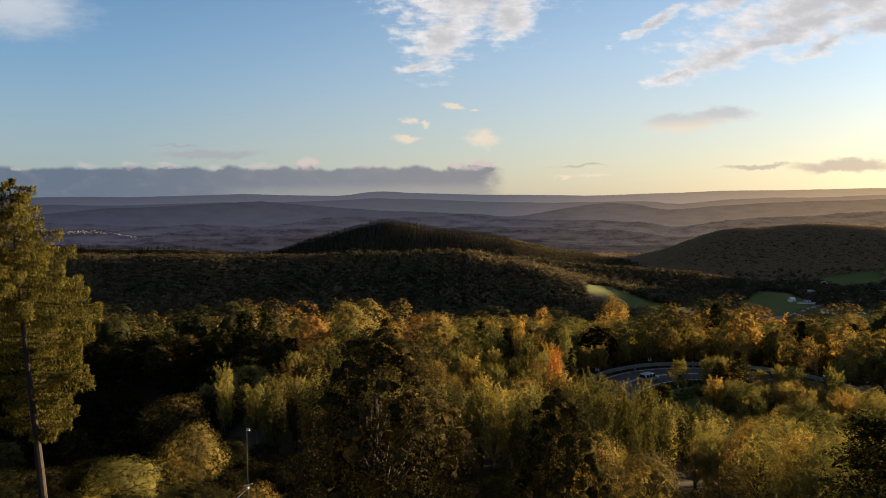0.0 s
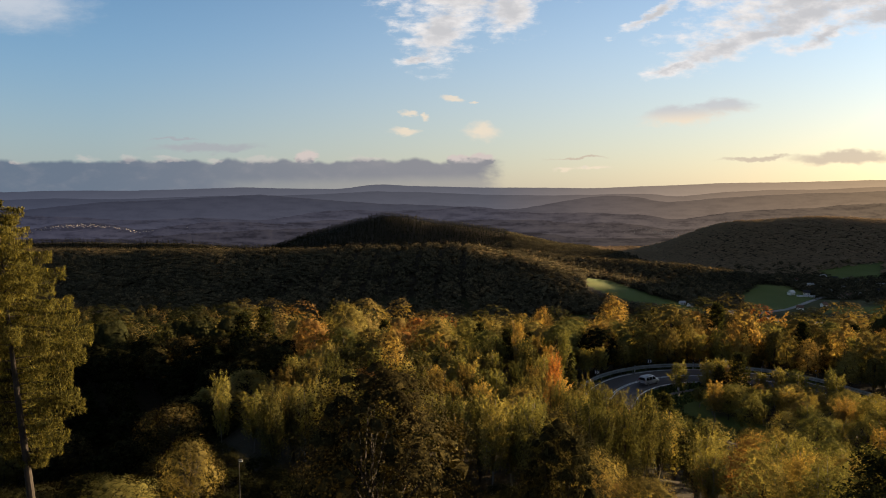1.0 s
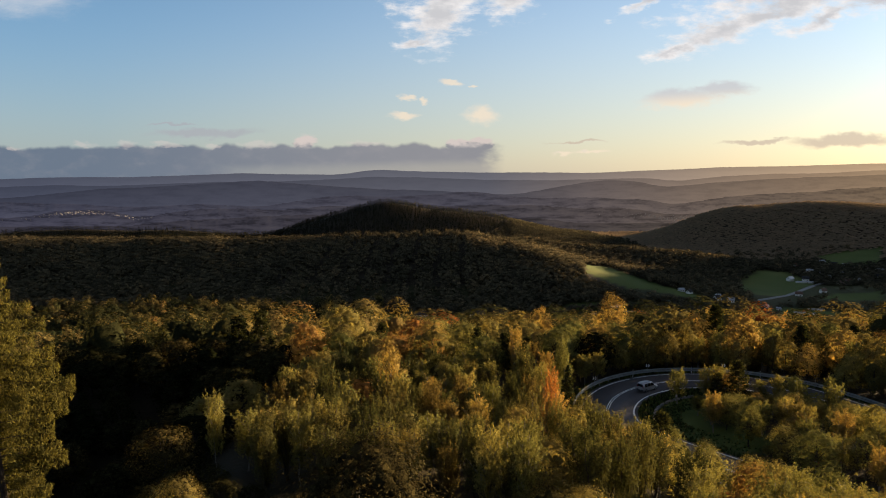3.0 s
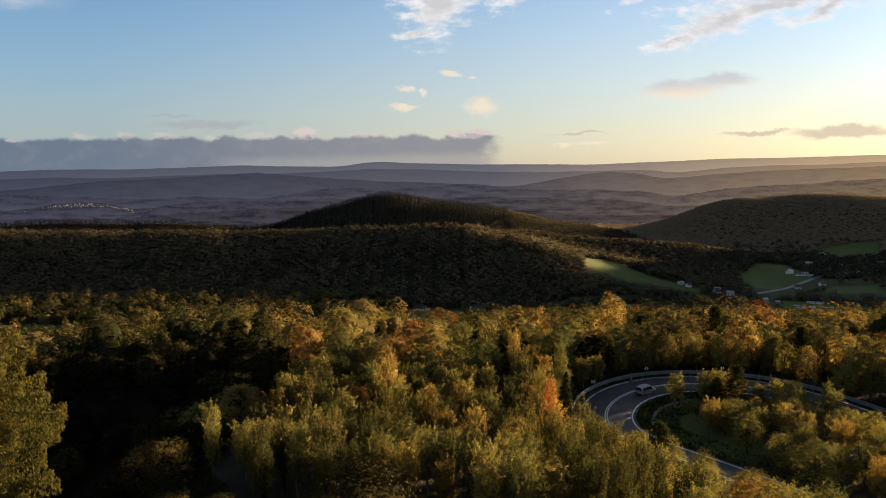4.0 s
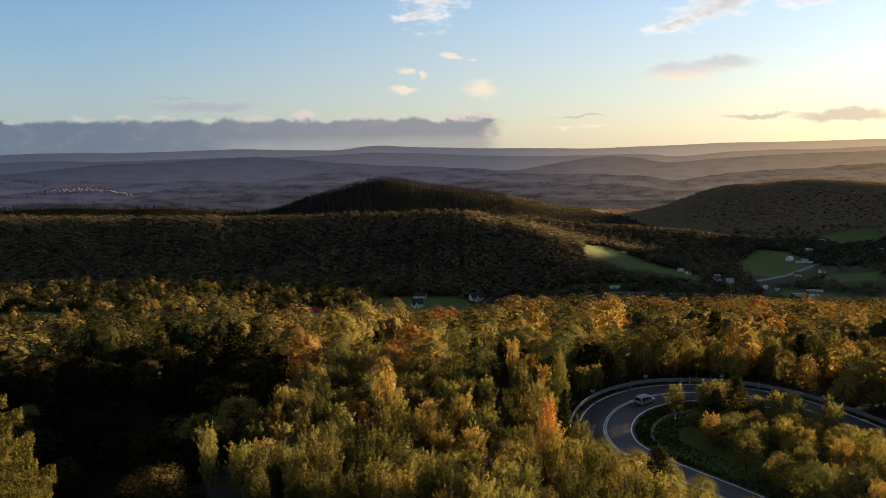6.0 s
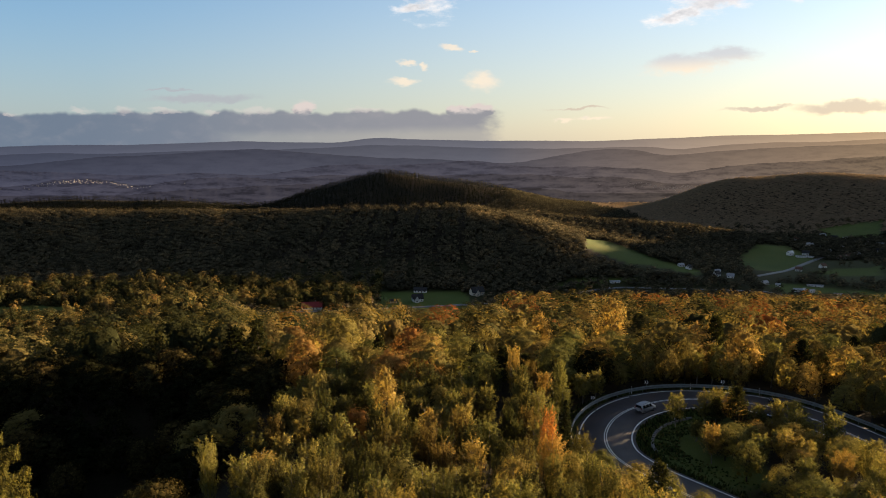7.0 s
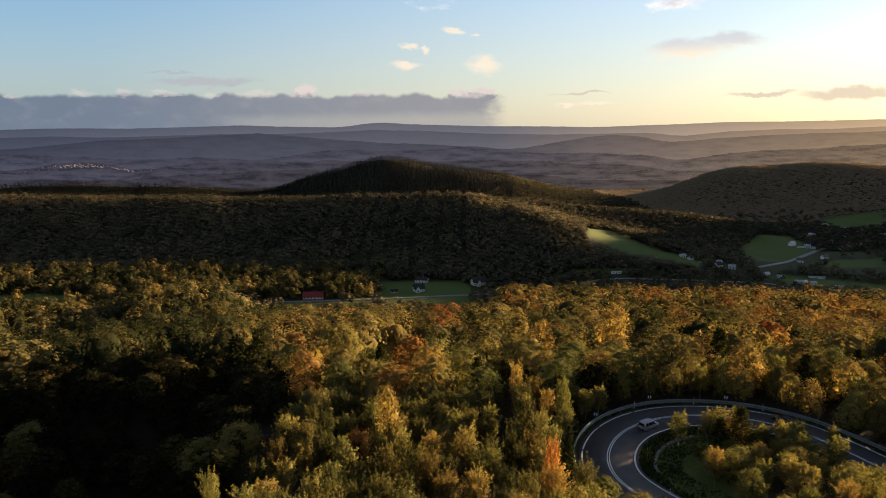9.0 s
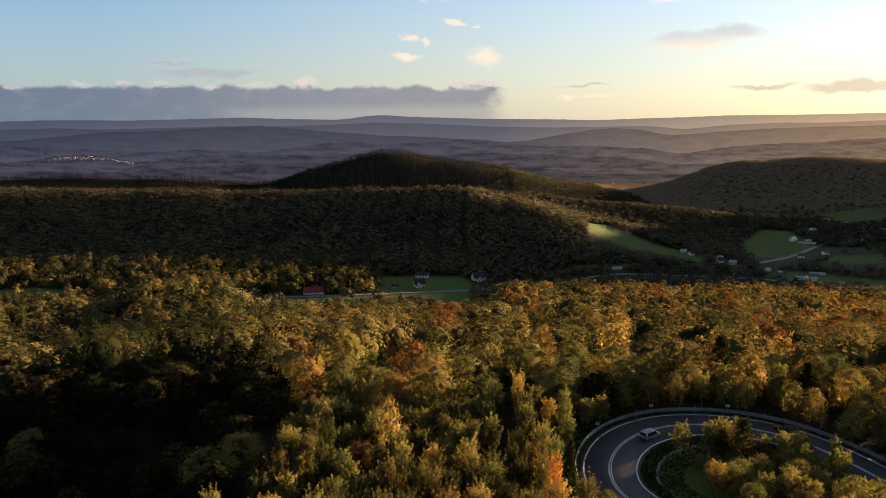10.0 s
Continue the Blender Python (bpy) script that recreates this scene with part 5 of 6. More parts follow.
def build_chevron_sign(x, y, toward):
    sign = tagged(new("chevron_sign"), "black bend marker board with white chevrons on a post", "road sign", "bend markers")
    k = nearest_on_road(x, y)
    z = float(land(x, y))
    face = math.degrees(math.atan2(-x, y + 12)) * 1.0
    sign.matrix_basis = pose(x, y, z, 0, 0, face)
    lift = ROAD[k][2] + 1.55 - z
    part("post", rod(bmesh.new(), (0, 0.03, -0.3), (0, 0.03, lift + 0.4), 0.035), STEEL, sign)
    board = part("board", box(bmesh.new(), 0, 0, 0, 0.95, 0.03, 0.72, 0.008), BLACK, sign, "black sheet board")
    board.matrix_basis = pose(0, 0, lift)
    for cx in (-0.22, 0.22):
        bm = bmesh.new()
        chevron_bars(bm, cx, 0.34, 0.60, 0.16, toward)
        part("chevron", bm, WHITE, board, "white chevron")


for x, y, toward in [(30.6, 131.4, 1), (43.6, 139.8, 1), (59.6, 140.2, 1), (75.2, 133.4, -1)]:
    build_chevron_sign(x, y, toward)


def build_delineator(x, y):
    ob = tagged(new("delineator_post"), "white roadside marker post with a black band", "marker post", "marker posts")
    z = float(land(x, y))
    ob.matrix_basis = pose(x, y, z)
    top = ROAD[nearest_on_road(x, y)][2] + 1.05 - z
    part("body", box(bmesh.new(), 0, 0, top / 2 - 0.2, 0.12, 0.10, top + 0.4, 0.02), WHITE, ob)
    part("band", box(bmesh.new(), 0, 0, top - 0.22, 0.126, 0.106, 0.2, 0.02), BLACK, ob, "black band")


for x, y in [(53.2, 140.9), (40.2, 138.6), (44.6, 125.4), (70.5, 122.0), (36.2, 104.4), (66.4, 138.2)]:
    build_delineator(x, y)


def build_speed_sign(x, y):
    ob = tagged(new("speed_sign"), "round road sign with a red rim on a grey post", "road sign")
    z = float(land(x, y))
    ob.matrix_basis = pose(x, y, z, 0, 0, math.degrees(math.atan2(-x, y)))
    part("post", rod(bmesh.new(), (0, 0.03, -0.3), (0, 0.03, 3.1), 0.03), STEEL, ob)
    disc = part("disc", rod(bmesh.new(), (0, 0.012, 2.75), (0, -0.012, 2.75), 0.36, sides=28), RED, ob, "red-rimmed round plate")
    part("face", rod(bmesh.new(), (0, -0.012, 2.75), (0, -0.018, 2.75), 0.27, sides=28), WHITE, disc, "white face")
    for dx in (-0.09, 0.09):
        part("mark", box(bmesh.new(), dx, -0.021, 2.75, 0.1, 0.006, 0.24), BLACK, disc, "black mark")


build_speed_sign(49.3, 86.8)


def build_drain():
    """The stone gutter that rounds the inside of the bend, in short blocks."""
    drain = tagged(new("stone_gutter"), "pale stone drain edging round the inside of the bend", "gutter")
    bm = bmesh.new()
    box(bm, 0, 0, 0.0, 0.46, 0.50, 0.42, 0.03)
    block = mesh_of("stone_block", bm, STONE)
    rng = np.random.default_rng(4)
    i0, i1 = nearest_on_road(29.3, 112.4), nearest_on_road(47, 134)
    inner = ROAD[i0:i1] + ROAD_SIDE[i0:i1] * 7.9
    gone, last = 0.0, -1.0
    for a, b in zip(inner, inner[1:]):
        if gone - last > 0.54:
            ob = part("block", block, parent=drain)
            ob.matrix_basis = pose(a[0], a[1], float(land(a[0], a[1])) + 0.10 + rng.normal(0, 0.02), 0, 0, math.degrees(math.atan2(b[1] - a[1], b[0] - a[0])) + rng.normal(0, 3)) @ Matrix.Diagonal((1.15, 1, 1, 1))
            last = gone
        gone += float(np.linalg.norm(b - a))


build_drain()


def build_verge():
    """Rank grass and low growth along both verges and in the ditch inside the bend."""
    rng = np.random.default_rng(21)
    blades = []
    for lo, hi, k, tall in ((5.2, 7.4, 5200, 0.55), (-8.5, -6.3, 3600, 0.5), (8.3, 12.0, 2600, 0.28)):
        i = rng.integers(0, len(ROAD), k)
        off = rng.uniform(lo, hi, k)
        p = ROAD[i] + ROAD_SIDE[i] * off[:, None] + rng.normal(0, 0.35, (k, 3)) * np.array([1, 1, 0])
        gap, _ = road_gap(p[:, 0], p[:, 1])
        p = p[(gap > 5.2) & (p[:, 1] > 60)]
        k = len(p)
        p[:, 2] = land(p[:, 0], p[:, 1])
        h = tall * rng.uniform(0.4, 1.5, k)
        az = rng.uniform(0, 6.283, k)
        w = np.stack([np.cos(az), np.sin(az), 0 * az], 1) * (0.16 + 0.2 * rng.uniform(0, 1, k))[:, None]
        tip = p + np.stack([rng.normal(0, 0.12, k), rng.normal(0, 0.12, k), h], 1)
        blades.append(np.stack([p - w, p + w, tip], 1))
    q = np.concatenate(blades)
    tagged(new("verge_grass", quad_mesh("verge_grass", q, VERGE, np.clip(rng.normal(0.5, 0.25, len(q)), 0, 1))), "rank green and straw grass along the road verges", "grass", kind="stuff")


VERGE = leaf_material("verge_grass_blades", [(0.0, (0.030, 0.052, 0.010)), (0.6, (0.056, 0.076, 0.016)), (1.0, (0.11, 0.096, 0.030))], "tint")
build_verge()

# ---- cars ----
GLASS = plain("tinted_glass", (0.010, 0.011, 0.013), (0.018, 0.019, 0.022), 1.0, 0.08)
TYRE = plain("tyre", (0.012, 0.012, 0.012), (0.025, 0.024, 0.023), 4.0, 0.9)
RIM = plain("wheel_rim", (0.25, 0.25, 0.26), (0.4, 0.4, 0.41), 3.0, 0.35, 0.7)
LAMP_RED = plain("tail_lamp", (0.25, 0.01, 0.01), (0.35, 0.02, 0.015), 3.0, 0.25)
LAMP_CLEAR = plain("head_lamp", (0.55, 0.55, 0.55), (0.75, 0.75, 0.75), 3.0, 0.15)
SILVER = plain("silver_car_paint", (0.34, 0.34, 0.35), (0.42, 0.42, 0.43), 0.5, 0.3, 0.4, 0.02)
BLACK_PAINT = plain("black_car_paint", (0.012, 0.012, 0.014), (0.020, 0.020, 0.023), 0.5, 0.2, 0.0, 0.02)


def car_shell(stations, half):
    """A car body out of cross-sections: (x, sill, waist, roof, waist half-width, roof half-width)."""
    rows = []
    for x, sill, waist, roof, w, rw in stations:
        r = [(-w * 0.90, sill), (-w * 0.99, sill + 0.14), (-w, (sill + waist) / 2 + 0.05), (-w * 0.97, waist), (-rw, roof - 0.07), (-rw * 0.82, roof), (0, roof + 0.02),
             (rw * 0.82, roof), (rw, roof - 0.07), (w * 0.97, waist), (w, (sill + waist) / 2 + 0.05), (w * 0.99, sill + 0.14), (w * 0.90, sill)]
        rows.append([(x, y, z) for y, z in r])
    return np.array(rows)


def build_car(name, label, paint, van, x, y, way):
    k = nearest_on_road(x, y)
    z = float(ROAD[k][2]) + 0.008
    car = tagged(new(name), label, "car")
    slope = math.degrees(math.atan2(ROAD_WAY[k][2], math.hypot(ROAD_WAY[k][0], ROAD_WAY[k][1])))
    heading = math.degrees(math.atan2(ROAD_WAY[k][1], ROAD_WAY[k][0])) + (0 if way > 0 else 180)
    car.matrix_basis = pose(x, y, z, 0, -slope * way, heading)
    if van:
        st = [(-2.10, 0.42, 0.95, 1.10, 0.80, 0.74), (-2.06, 0.30, 1.02, 1.66, 0.85, 0.68), (-1.85, 0.26, 1.04, 1.79, 0.86, 0.70), (-0.2, 0.24, 1.04, 1.82, 0.87, 0.71), (0.55, 0.24, 1.03, 1.74, 0.87, 0.68),
              (1.12, 0.25, 1.02, 1.16, 0.86, 0.72), (1.75, 0.27, 0.92, 1.00, 0.84, 0.66), (2.08, 0.34, 0.72, 0.78, 0.76, 0.56)]
        glass_side = [(-1.75, -1.08), (-0.98, -0.12), (-0.02, 0.68)]
        roof_line = 1.70
    else:
        st = [(-2.25, 0.42, 0.86, 0.95, 0.76, 0.66), (-2.15, 0.32, 0.94, 1.16, 0.84, 0.62), (-1.55, 0.26, 0.96, 1.42, 0.87, 0.62), (-0.4, 0.24, 0.95, 1.48, 0.88, 0.64), (0.35, 0.24, 0.94, 1.40, 0.88, 0.61),
              (1.05, 0.25, 0.92, 1.00, 0.87, 0.68), (1.85, 0.27, 0.82, 0.88, 0.84, 0.62), (2.22, 0.34, 0.66, 0.70, 0.74, 0.52)]
        glass_side = [(-1.45, -0.72), (-0.62, 0.10), (0.18, 0.72)]
        roof_line = 1.38
    pts = car_shell(st, van)
    me = grid_mesh("car_body", np.concatenate([pts, pts[:, ::-1][:, :1] * 0 + pts[:, :1]], 1), paint)
    bm = bmesh.new()
    bm.from_mesh(me)
    bmesh.ops.holes_fill(bm, edges=[e for e in bm.edges if e.is_boundary])
    part("body", bm, paint, car)
    for a, b in glass_side:
        for side in (-1, 1):
            bm = bmesh.new()
            w0, w1 = 0.875 if van else 0.865, 0.74 if van else 0.665
            lo, hi = (1.08 if van else 0.99), roof_line - 0.06
            cut = 0.30 if b > 0.5 else 0.06
            quad = [(a, lo, w0), (b + (0.22 if b > 0.5 else 0), lo, w0), (b - cut + 0.06, hi, w1), (a + 0.05, hi, w1)]
            vs = [bm.verts.new((px, side * pw, pz)) for px, pz, pw in quad] + [bm.verts.new((px, side * (pw - 0.03), pz)) for px, pz, pw in quad]
            for f in ((0, 1, 2, 3), (7, 6, 5, 4), (0, 4, 5, 1), (1, 5, 6, 2), (2, 6, 7, 3), (3, 7, 4, 0)):
                bm.faces.new([vs[i] for i in f])
            part("side_window", bm, GLASS, car, "dark glass")
    for nm, x0, z0, x1, z1 in (("windscreen", 1.10 if van else 1.02, 1.13 if van else 1.0, 0.62 if van else 0.42, roof_line), ("rear_window", -2.115 if van else -2.16, 1.10 if van else 1.08, -2.05 if van else -1.62, 1.60 if van else 1.37)):
        bm = bmesh.new()
        out = 0.035 if nm == "windscreen" else -0.03
        vs = [bm.verts.new(v) for v in ((x0 + out, -0.68, z0), (x0 + out, 0.68, z0), (x1 + out, 0.58, z1), (x1 + out, -0.58, z1))]
        vb = [bm.verts.new((v.co.x - out * 1.4, v.co.y, v.co.z - 0.03)) for v in vs]
        for f in (vs, vb[::-1], *[[vs[i], vb[i], vb[(i + 1) % 4], vs[(i + 1) % 4]] for i in range(4)]):
            bm.faces.new(f)
        part(nm, bm, GLASS, car, "dark glass")
    for wx in (-1.32, 1.32):
        for side in (-1, 1):
            wheel = part("wheel", rod(bmesh.new(), (wx, side * 0.66, 0.31), (wx, side * 0.88, 0.31), 0.31, sides=20), TYRE, car, "black rubber tyre")
            part("rim", rod(bmesh.new(), (wx, side * 0.87, 0.31), (wx, side * 0.895, 0.31), 0.20, sides=16), RIM, wheel, "grey metal rim")
    for side in (-1, 1):
        part("tail_light", box(bmesh.new(), -2.10 if van else -2.2, side * 0.70, 1.1 if van else 0.86, 0.08, 0.12, 0.42 if van else 0.16, 0.02), LAMP_RED, car, "red lamp")
        part("headlight", box(bmesh.new(), 1.93 if van else 2.02, side * 0.60, 0.78 if van else 0.70, 0.16, 0.26, 0.16, 0.03), LAMP_CLEAR, car, "clear lamp")
        part("mirror", box(bmesh.new(), 0.80, side * 0.97, 1.10 if van else 1.0, 0.12, 0.2, 0.14, 0.03), BLACK, car)
    part("bumper", box(bmesh.new(), -2.10 if van else -2.22, 0, 0.46, 0.16, 1.56, 0.22, 0.04), BLACK if van else paint, car)
    part("bumper", box(bmesh.new(), 2.06 if van else 2.18, 0, 0.44, 0.16, 1.42, 0.22, 0.04), BLACK if van else paint, car)
    part("plate", box(bmesh.new(), -2.19 if van else -2.31, 0, 0.62 if van else 0.56, 0.02, 0.50, 0.11), WHITE, car, "plain number plate")
    if van:
        for side in (-1, 1):
            part("roof_rail", rod(bmesh.new(), (-1.6, side * 0.6, 1.87), (0.4, side * 0.6, 1.86), 0.025), BLACK, car)
    return car


k = nearest_on_road(38.8, 130.4)
q = ROAD[k] + ROAD_SIDE[k] * 2.3
build_car("van", "small silver passenger van driving round the bend", SILVER, True, q[0], q[1], 1)
k = nearest_on_road(66.5, 130)
q = ROAD[k] - ROAD_SIDE[k] * 2.2
build_car("black_car", "black hatchback car coming up the road", BLACK_PAINT, False, q[0], q[1], -1)

# ---- the larch and the lamp mast close by ----
def build_larch(x, y, top):
    """A tall larch: level boughs with curtains of hanging needle sprays, bare below on the side of the slope above."""
    rng = np.random.default_rng(77)
    z0 = float(land(x, y))
    h = top - z0
    larch = tagged(new("larch_tree"), "tall larch with drooping golden-green needle sprays", "larch")
    larch.matrix_basis = pose(x, y, z0)

    def stem(z):
        return np.array([0.10 * math.sin(z * 0.25) - 0.055 * z, 0.08 * math.cos(z * 0.3), z])

    part("trunk", quad_mesh("larch_trunk", tube([stem(z) for z in np.linspace(-0.4, h, 14)], np.linspace(0.30, 0.03, 14), 9), BARK), parent=larch)
    ps, outs, wood = [], [], []
    for i in range(128):
        below = 17.6 * ((i + rng.uniform(0, 1)) / 128) ** 0.92
        reach = float(np.interp(below, [0, 0.6, 2.5, 4.5, 7.5, 9.5, 12, 15, 17, 17.6], [0.2, 1.3, 2.7, 3.6, 4.9, 4.4, 4.2, 3.2, 1.8, 0.5])) * rng.uniform(0.5, 1.12)
        az = i * 2.39996 + rng.uniform(-0.4, 0.4)
        d = np.array([math.cos(az), math.sin(az), 0.0])
        if below > 9.0 and d[1] < -0.25:
            if rng.uniform() < 0.8:
                continue
            reach *= 0.4
        root = stem(h - below)
        t = np.linspace(0, 1, 6)[:, None]
        bough = root + d * reach * t + np.array([0, 0, 1.0]) * (0.10 * reach * t - 0.36 * reach * t ** 2 + 0.24 * reach * t ** 4)
        wood.append(tube(bough, np.linspace(0.05, 0.012, 6), 4))
        k = int(90 + 230 * reach)
        tt = rng.uniform(0.10, 1.04, k) ** 0.8
        on = np.stack([np.interp(tt, t[:, 0], bough[:, c]) for c in range(3)], 1)
        side = np.array([-d[1], d[0], 0.0])
        twig = np.round(rng.normal(0, 1.6, (k, 1))) / 1.6 + rng.normal(0, 0.16, (k, 1))
        spread = twig * (0.14 + 0.34 * (1 - tt[:, None])) * min(1.0, reach * 0.5)
        hang = rng.uniform(0, 1, (k, 1)) ** 1.5 * (0.30 + 0.17 * reach)
        ps.append(on + side * spread + np.array([0, 0, -1.0]) * hang + np.array([0, 0, 0.1]))
        outs.append(unit(rng.normal(0, 0.7, (k, 3)) + np.array([0, 0, 0.3]) + d * 0.3))
    for bough in wood:
        part("branch", quad_mesh("larch_branch", bough, BARK), parent=larch)
    sprays, lean = leaves_at(rng, np.concatenate(ps), np.concatenate(outs), 0.062, 0.5, 2.4, 5.0)
    part("needles", quad_mesh("larch_needles", pointed(sprays), LEAF["larch"], lean=lean), parent=larch)
    PLANTED.append((x, y, 6.0))


build_larch(-26.9, 44.0, 37.2)


def build_mast(x, y, top):
    z0 = float(land(x, y))
    h = top - z0
    mast = tagged(new("lamp_mast"), "thin dark mast with a small white lamp head", "mast")
    mast.matrix_basis = pose(x, y, z0)
    part("pole", rod(bmesh.new(), (0, 0, -0.4), (0, 0, h), 0.035, 0.022, 10), BLACK, mast)
    head = part("head", box(bmesh.new(), 0.08, 0, h + 0.05, 0.20, 0.10, 0.07, 0.02), STONE, mast, "pale lamp head")
    part("lens", box(bmesh.new(), 0.10, 0, h - 0.01, 0.2, 0.12, 0.03, 0.01), LAMP_CLEAR, head)
    part("collar", rod(bmesh.new(), (0, 0, h * 0.60), (0, 0, h * 0.60 + 0.12), 0.08, sides=12), WHITE, mast, "pale clamp")
    part("arm", rod(bmesh.new(), (-0.22, 0, h * 0.62), (0.30, -0.05, h * 0.64), 0.022), WHITE, mast, "pale cross arm")
    part("stay", rod(bmesh.new(), (-0.05, -0.02, h * 0.60), (-2.2, -0.8, h * 0.60 - 1.9), 0.025), WHITE, mast, "pale slanting stay rod")


build_mast(-11.0, 36.8, 23.0)

# ---- houses of the valley ----
PLASTER = plain("white_plaster", (0.70, 0.67, 0.62), (0.82, 0.79, 0.74), 0.6, 0.9)
CREAM = plain("cream_plaster", (0.55, 0.48, 0.37), (0.68, 0.60, 0.47), 0.6, 0.9)
SLATE = plain("dark_roof", (0.022, 0.021, 0.021), (0.045, 0.043, 0.042), 0.8, 0.95)
REDROOF = plain("red_roof", (0.20, 0.018, 0.016), (0.30, 0.032, 0.026), 0.8, 0.6)
TINROOF = plain("pale_roof", (0.30, 0.30, 0.30), (0.46, 0.46, 0.46), 0.8, 0.4, 0.3)
BROWNROOF = plain("brown_roof", (0.10, 0.055, 0.035), (0.17, 0.09, 0.055), 0.8, 0.8)


def gable_wall(bm, w, d, h, rise):
    """Walls of a house with two gables; the ridge runs along x."""
    v = {}
    for ix, x in enumerate((-w / 2, w / 2)):
        for iy, y in enumerate((-d / 2, d / 2)):
            v[ix, iy, 0], v[ix, iy, 1] = bm.verts.new((x, y, -1.5)), bm.verts.new((x, y, h))
        v[ix, 2, 1] = bm.verts.new((x, 0, h + rise))
    for iy in (0, 1):
        bm.faces.new([v[0, iy, 0], v[1, iy, 0], v[1, iy, 1], v[0, iy, 1]])
    for ix in (0, 1):
        bm.faces.new([v[ix, 0, 0], v[ix, 1, 0], v[ix, 1, 1], v[ix, 2, 1], v[ix, 0, 1]])
    return bm


def gable_roof(bm, w, d, h, rise, over=0.6, thick=0.22):
    """Two roof slabs with eaves and some thickness."""
    drop = over * rise / (d / 2)
    sec = [(-d / 2 - over, h - drop + 0.05), (0, h + rise + 0.05), (d / 2 + over, h - drop + 0.05), (d / 2 + over, h - drop + 0.05 + thick), (0, h + rise + 0.05 + thick * 1.25), (-d / 2 - over, h - drop + 0.05 + thick)]
    a = [bm.verts.new((-w / 2 - over, y, z)) for y, z in sec]
    b = [bm.verts.new((w / 2 + over, y, z)) for y, z in sec]
    for i in range(6):
        j = (i + 1) % 6
        bm.faces.new([a[i], b[i], b[j], a[j]])
    bm.faces.new([a[0], a[1], a[4], a[5]]), bm.faces.new([a[1], a[2], a[3], a[4]])
    bm.faces.new([b[5], b[4], b[1], b[0]]), bm.faces.new([b[4], b[3], b[2], b[1]])
    return bm


def make_house(name, label, w, d, h, rise, wall, roof, x, y, turn, porch=False, rows=1):
    house = tagged(new(name), label, "house", "houses in the valley")
    house.matrix_basis = pose(x, y, float(land(x, y)), 0, 0, turn)
    HOUSE_PLOTS.append((x, y))
    part("wall", gable_wall(bmesh.new(), w, d, h, rise), wall, house)
    top = part("roof", gable_roof(bmesh.new(), w, d, h, rise), roof, house)
    part("chimney", box(bmesh.new(), w * 0.18, d * 0.14, h + rise * 0.9, 0.7, 0.7, rise * 0.9, 0.03), STONE, top)
    count = max(2, int(w / 3.2))
    for r in range(rows):
        for i in range(count):
            px = (i + 0.5) / count * w - w / 2
            if i == count // 2 and r == 0:
                part("door", box(bmesh.new(), px, -d / 2 - 0.02, 1.05, 1.1, 0.1, 2.1, 0.02), BROWNROOF, house, "brown door")
                continue
            win = part("window", box(bmesh.new(), px, -d / 2 - 0.01, 1.6 + 2.7 * r, 1.5, 0.08, 1.4, 0.02), WHITE, house, "white window frame")
            part("pane", box(bmesh.new(), px, -d / 2 - 0.045, 1.6 + 2.7 * r, 1.25, 0.03, 1.15), GLASS, win, "dark pane")
    for side in (-1, 1):
        win = part("window", box(bmesh.new(), side * (w / 2 + 0.01), 0, h + rise * 0.3, 0.08, 1.4, 1.3, 0.02), WHITE, house, "white window frame")
        part("pane", box(bmesh.new(), side * (w / 2 + 0.045), 0, h + rise * 0.3, 0.03, 1.15, 1.05), GLASS, win, "dark pane")
    if porch:
        wing = gable_wall(bmesh.new(), 5.0, 4.6, h, rise * 0.8)
        bmesh.ops.transform(wing, matrix=pose(-w * 0.16, -d / 2 - 2.0, 0, 0, 0, 90), verts=wing.verts)
        part("gable_wing", wing, wall, house)
        cover = gable_roof(bmesh.new(), 5.0, 4.6, h, rise * 0.8)
        bmesh.ops.transform(cover, matrix=pose(-w * 0.16, -d / 2 - 2.0, 0.02, 0, 0, 90), verts=cover.verts)
        part("wing_roof", cover, roof, house)
        win = part("window", box(bmesh.new(), -w * 0.16, -d / 2 - 4.52, 1.7, 2.0, 0.08, 1.5, 0.02), WHITE, house, "white window frame")
        part("pane", box(bmesh.new(), -w * 0.16, -d / 2 - 4.56, 1.7, 1.75, 0.03, 1.25), GLASS, win, "dark pane")
    return house


HOUSES = [
    make_house("house", "white house with a dark gabled roof beside the meadow", 12, 9, 3.6, 4.4, PLASTER, SLATE, -27, 752, 12, True),
    make_house("house", "low white bungalow with a dark roof on the meadow", 15, 9, 2.9, 2.8, PLASTER, SLATE, -25, 797, -6),
    make_house("house", "large dark-roofed house among trees at the wood edge", 15, 10, 4.2, 5.0, CREAM, SLATE, 42, 782, 20, True),
    make_house("house", "grey-roofed house half hidden in golden trees", 11, 9, 3.6, 4.6, CREAM, BROWNROOF, -108, 748, -20),
    make_house("house", "white house with a brown roof by the valley road", 11, 8, 3.4, 4.0, PLASTER, BROWNROOF, -83, 738, 35),
    make_house("shed", "small dark shed on the meadow", 8, 5, 2.3, 1.6, CREAM, SLATE, -54, 744, 5),
    make_house("barn", "long barn with a bright red roof by the road", 21, 9, 2.8, 4.4, PLASTER, REDROOF, -139, 712, 8),
]
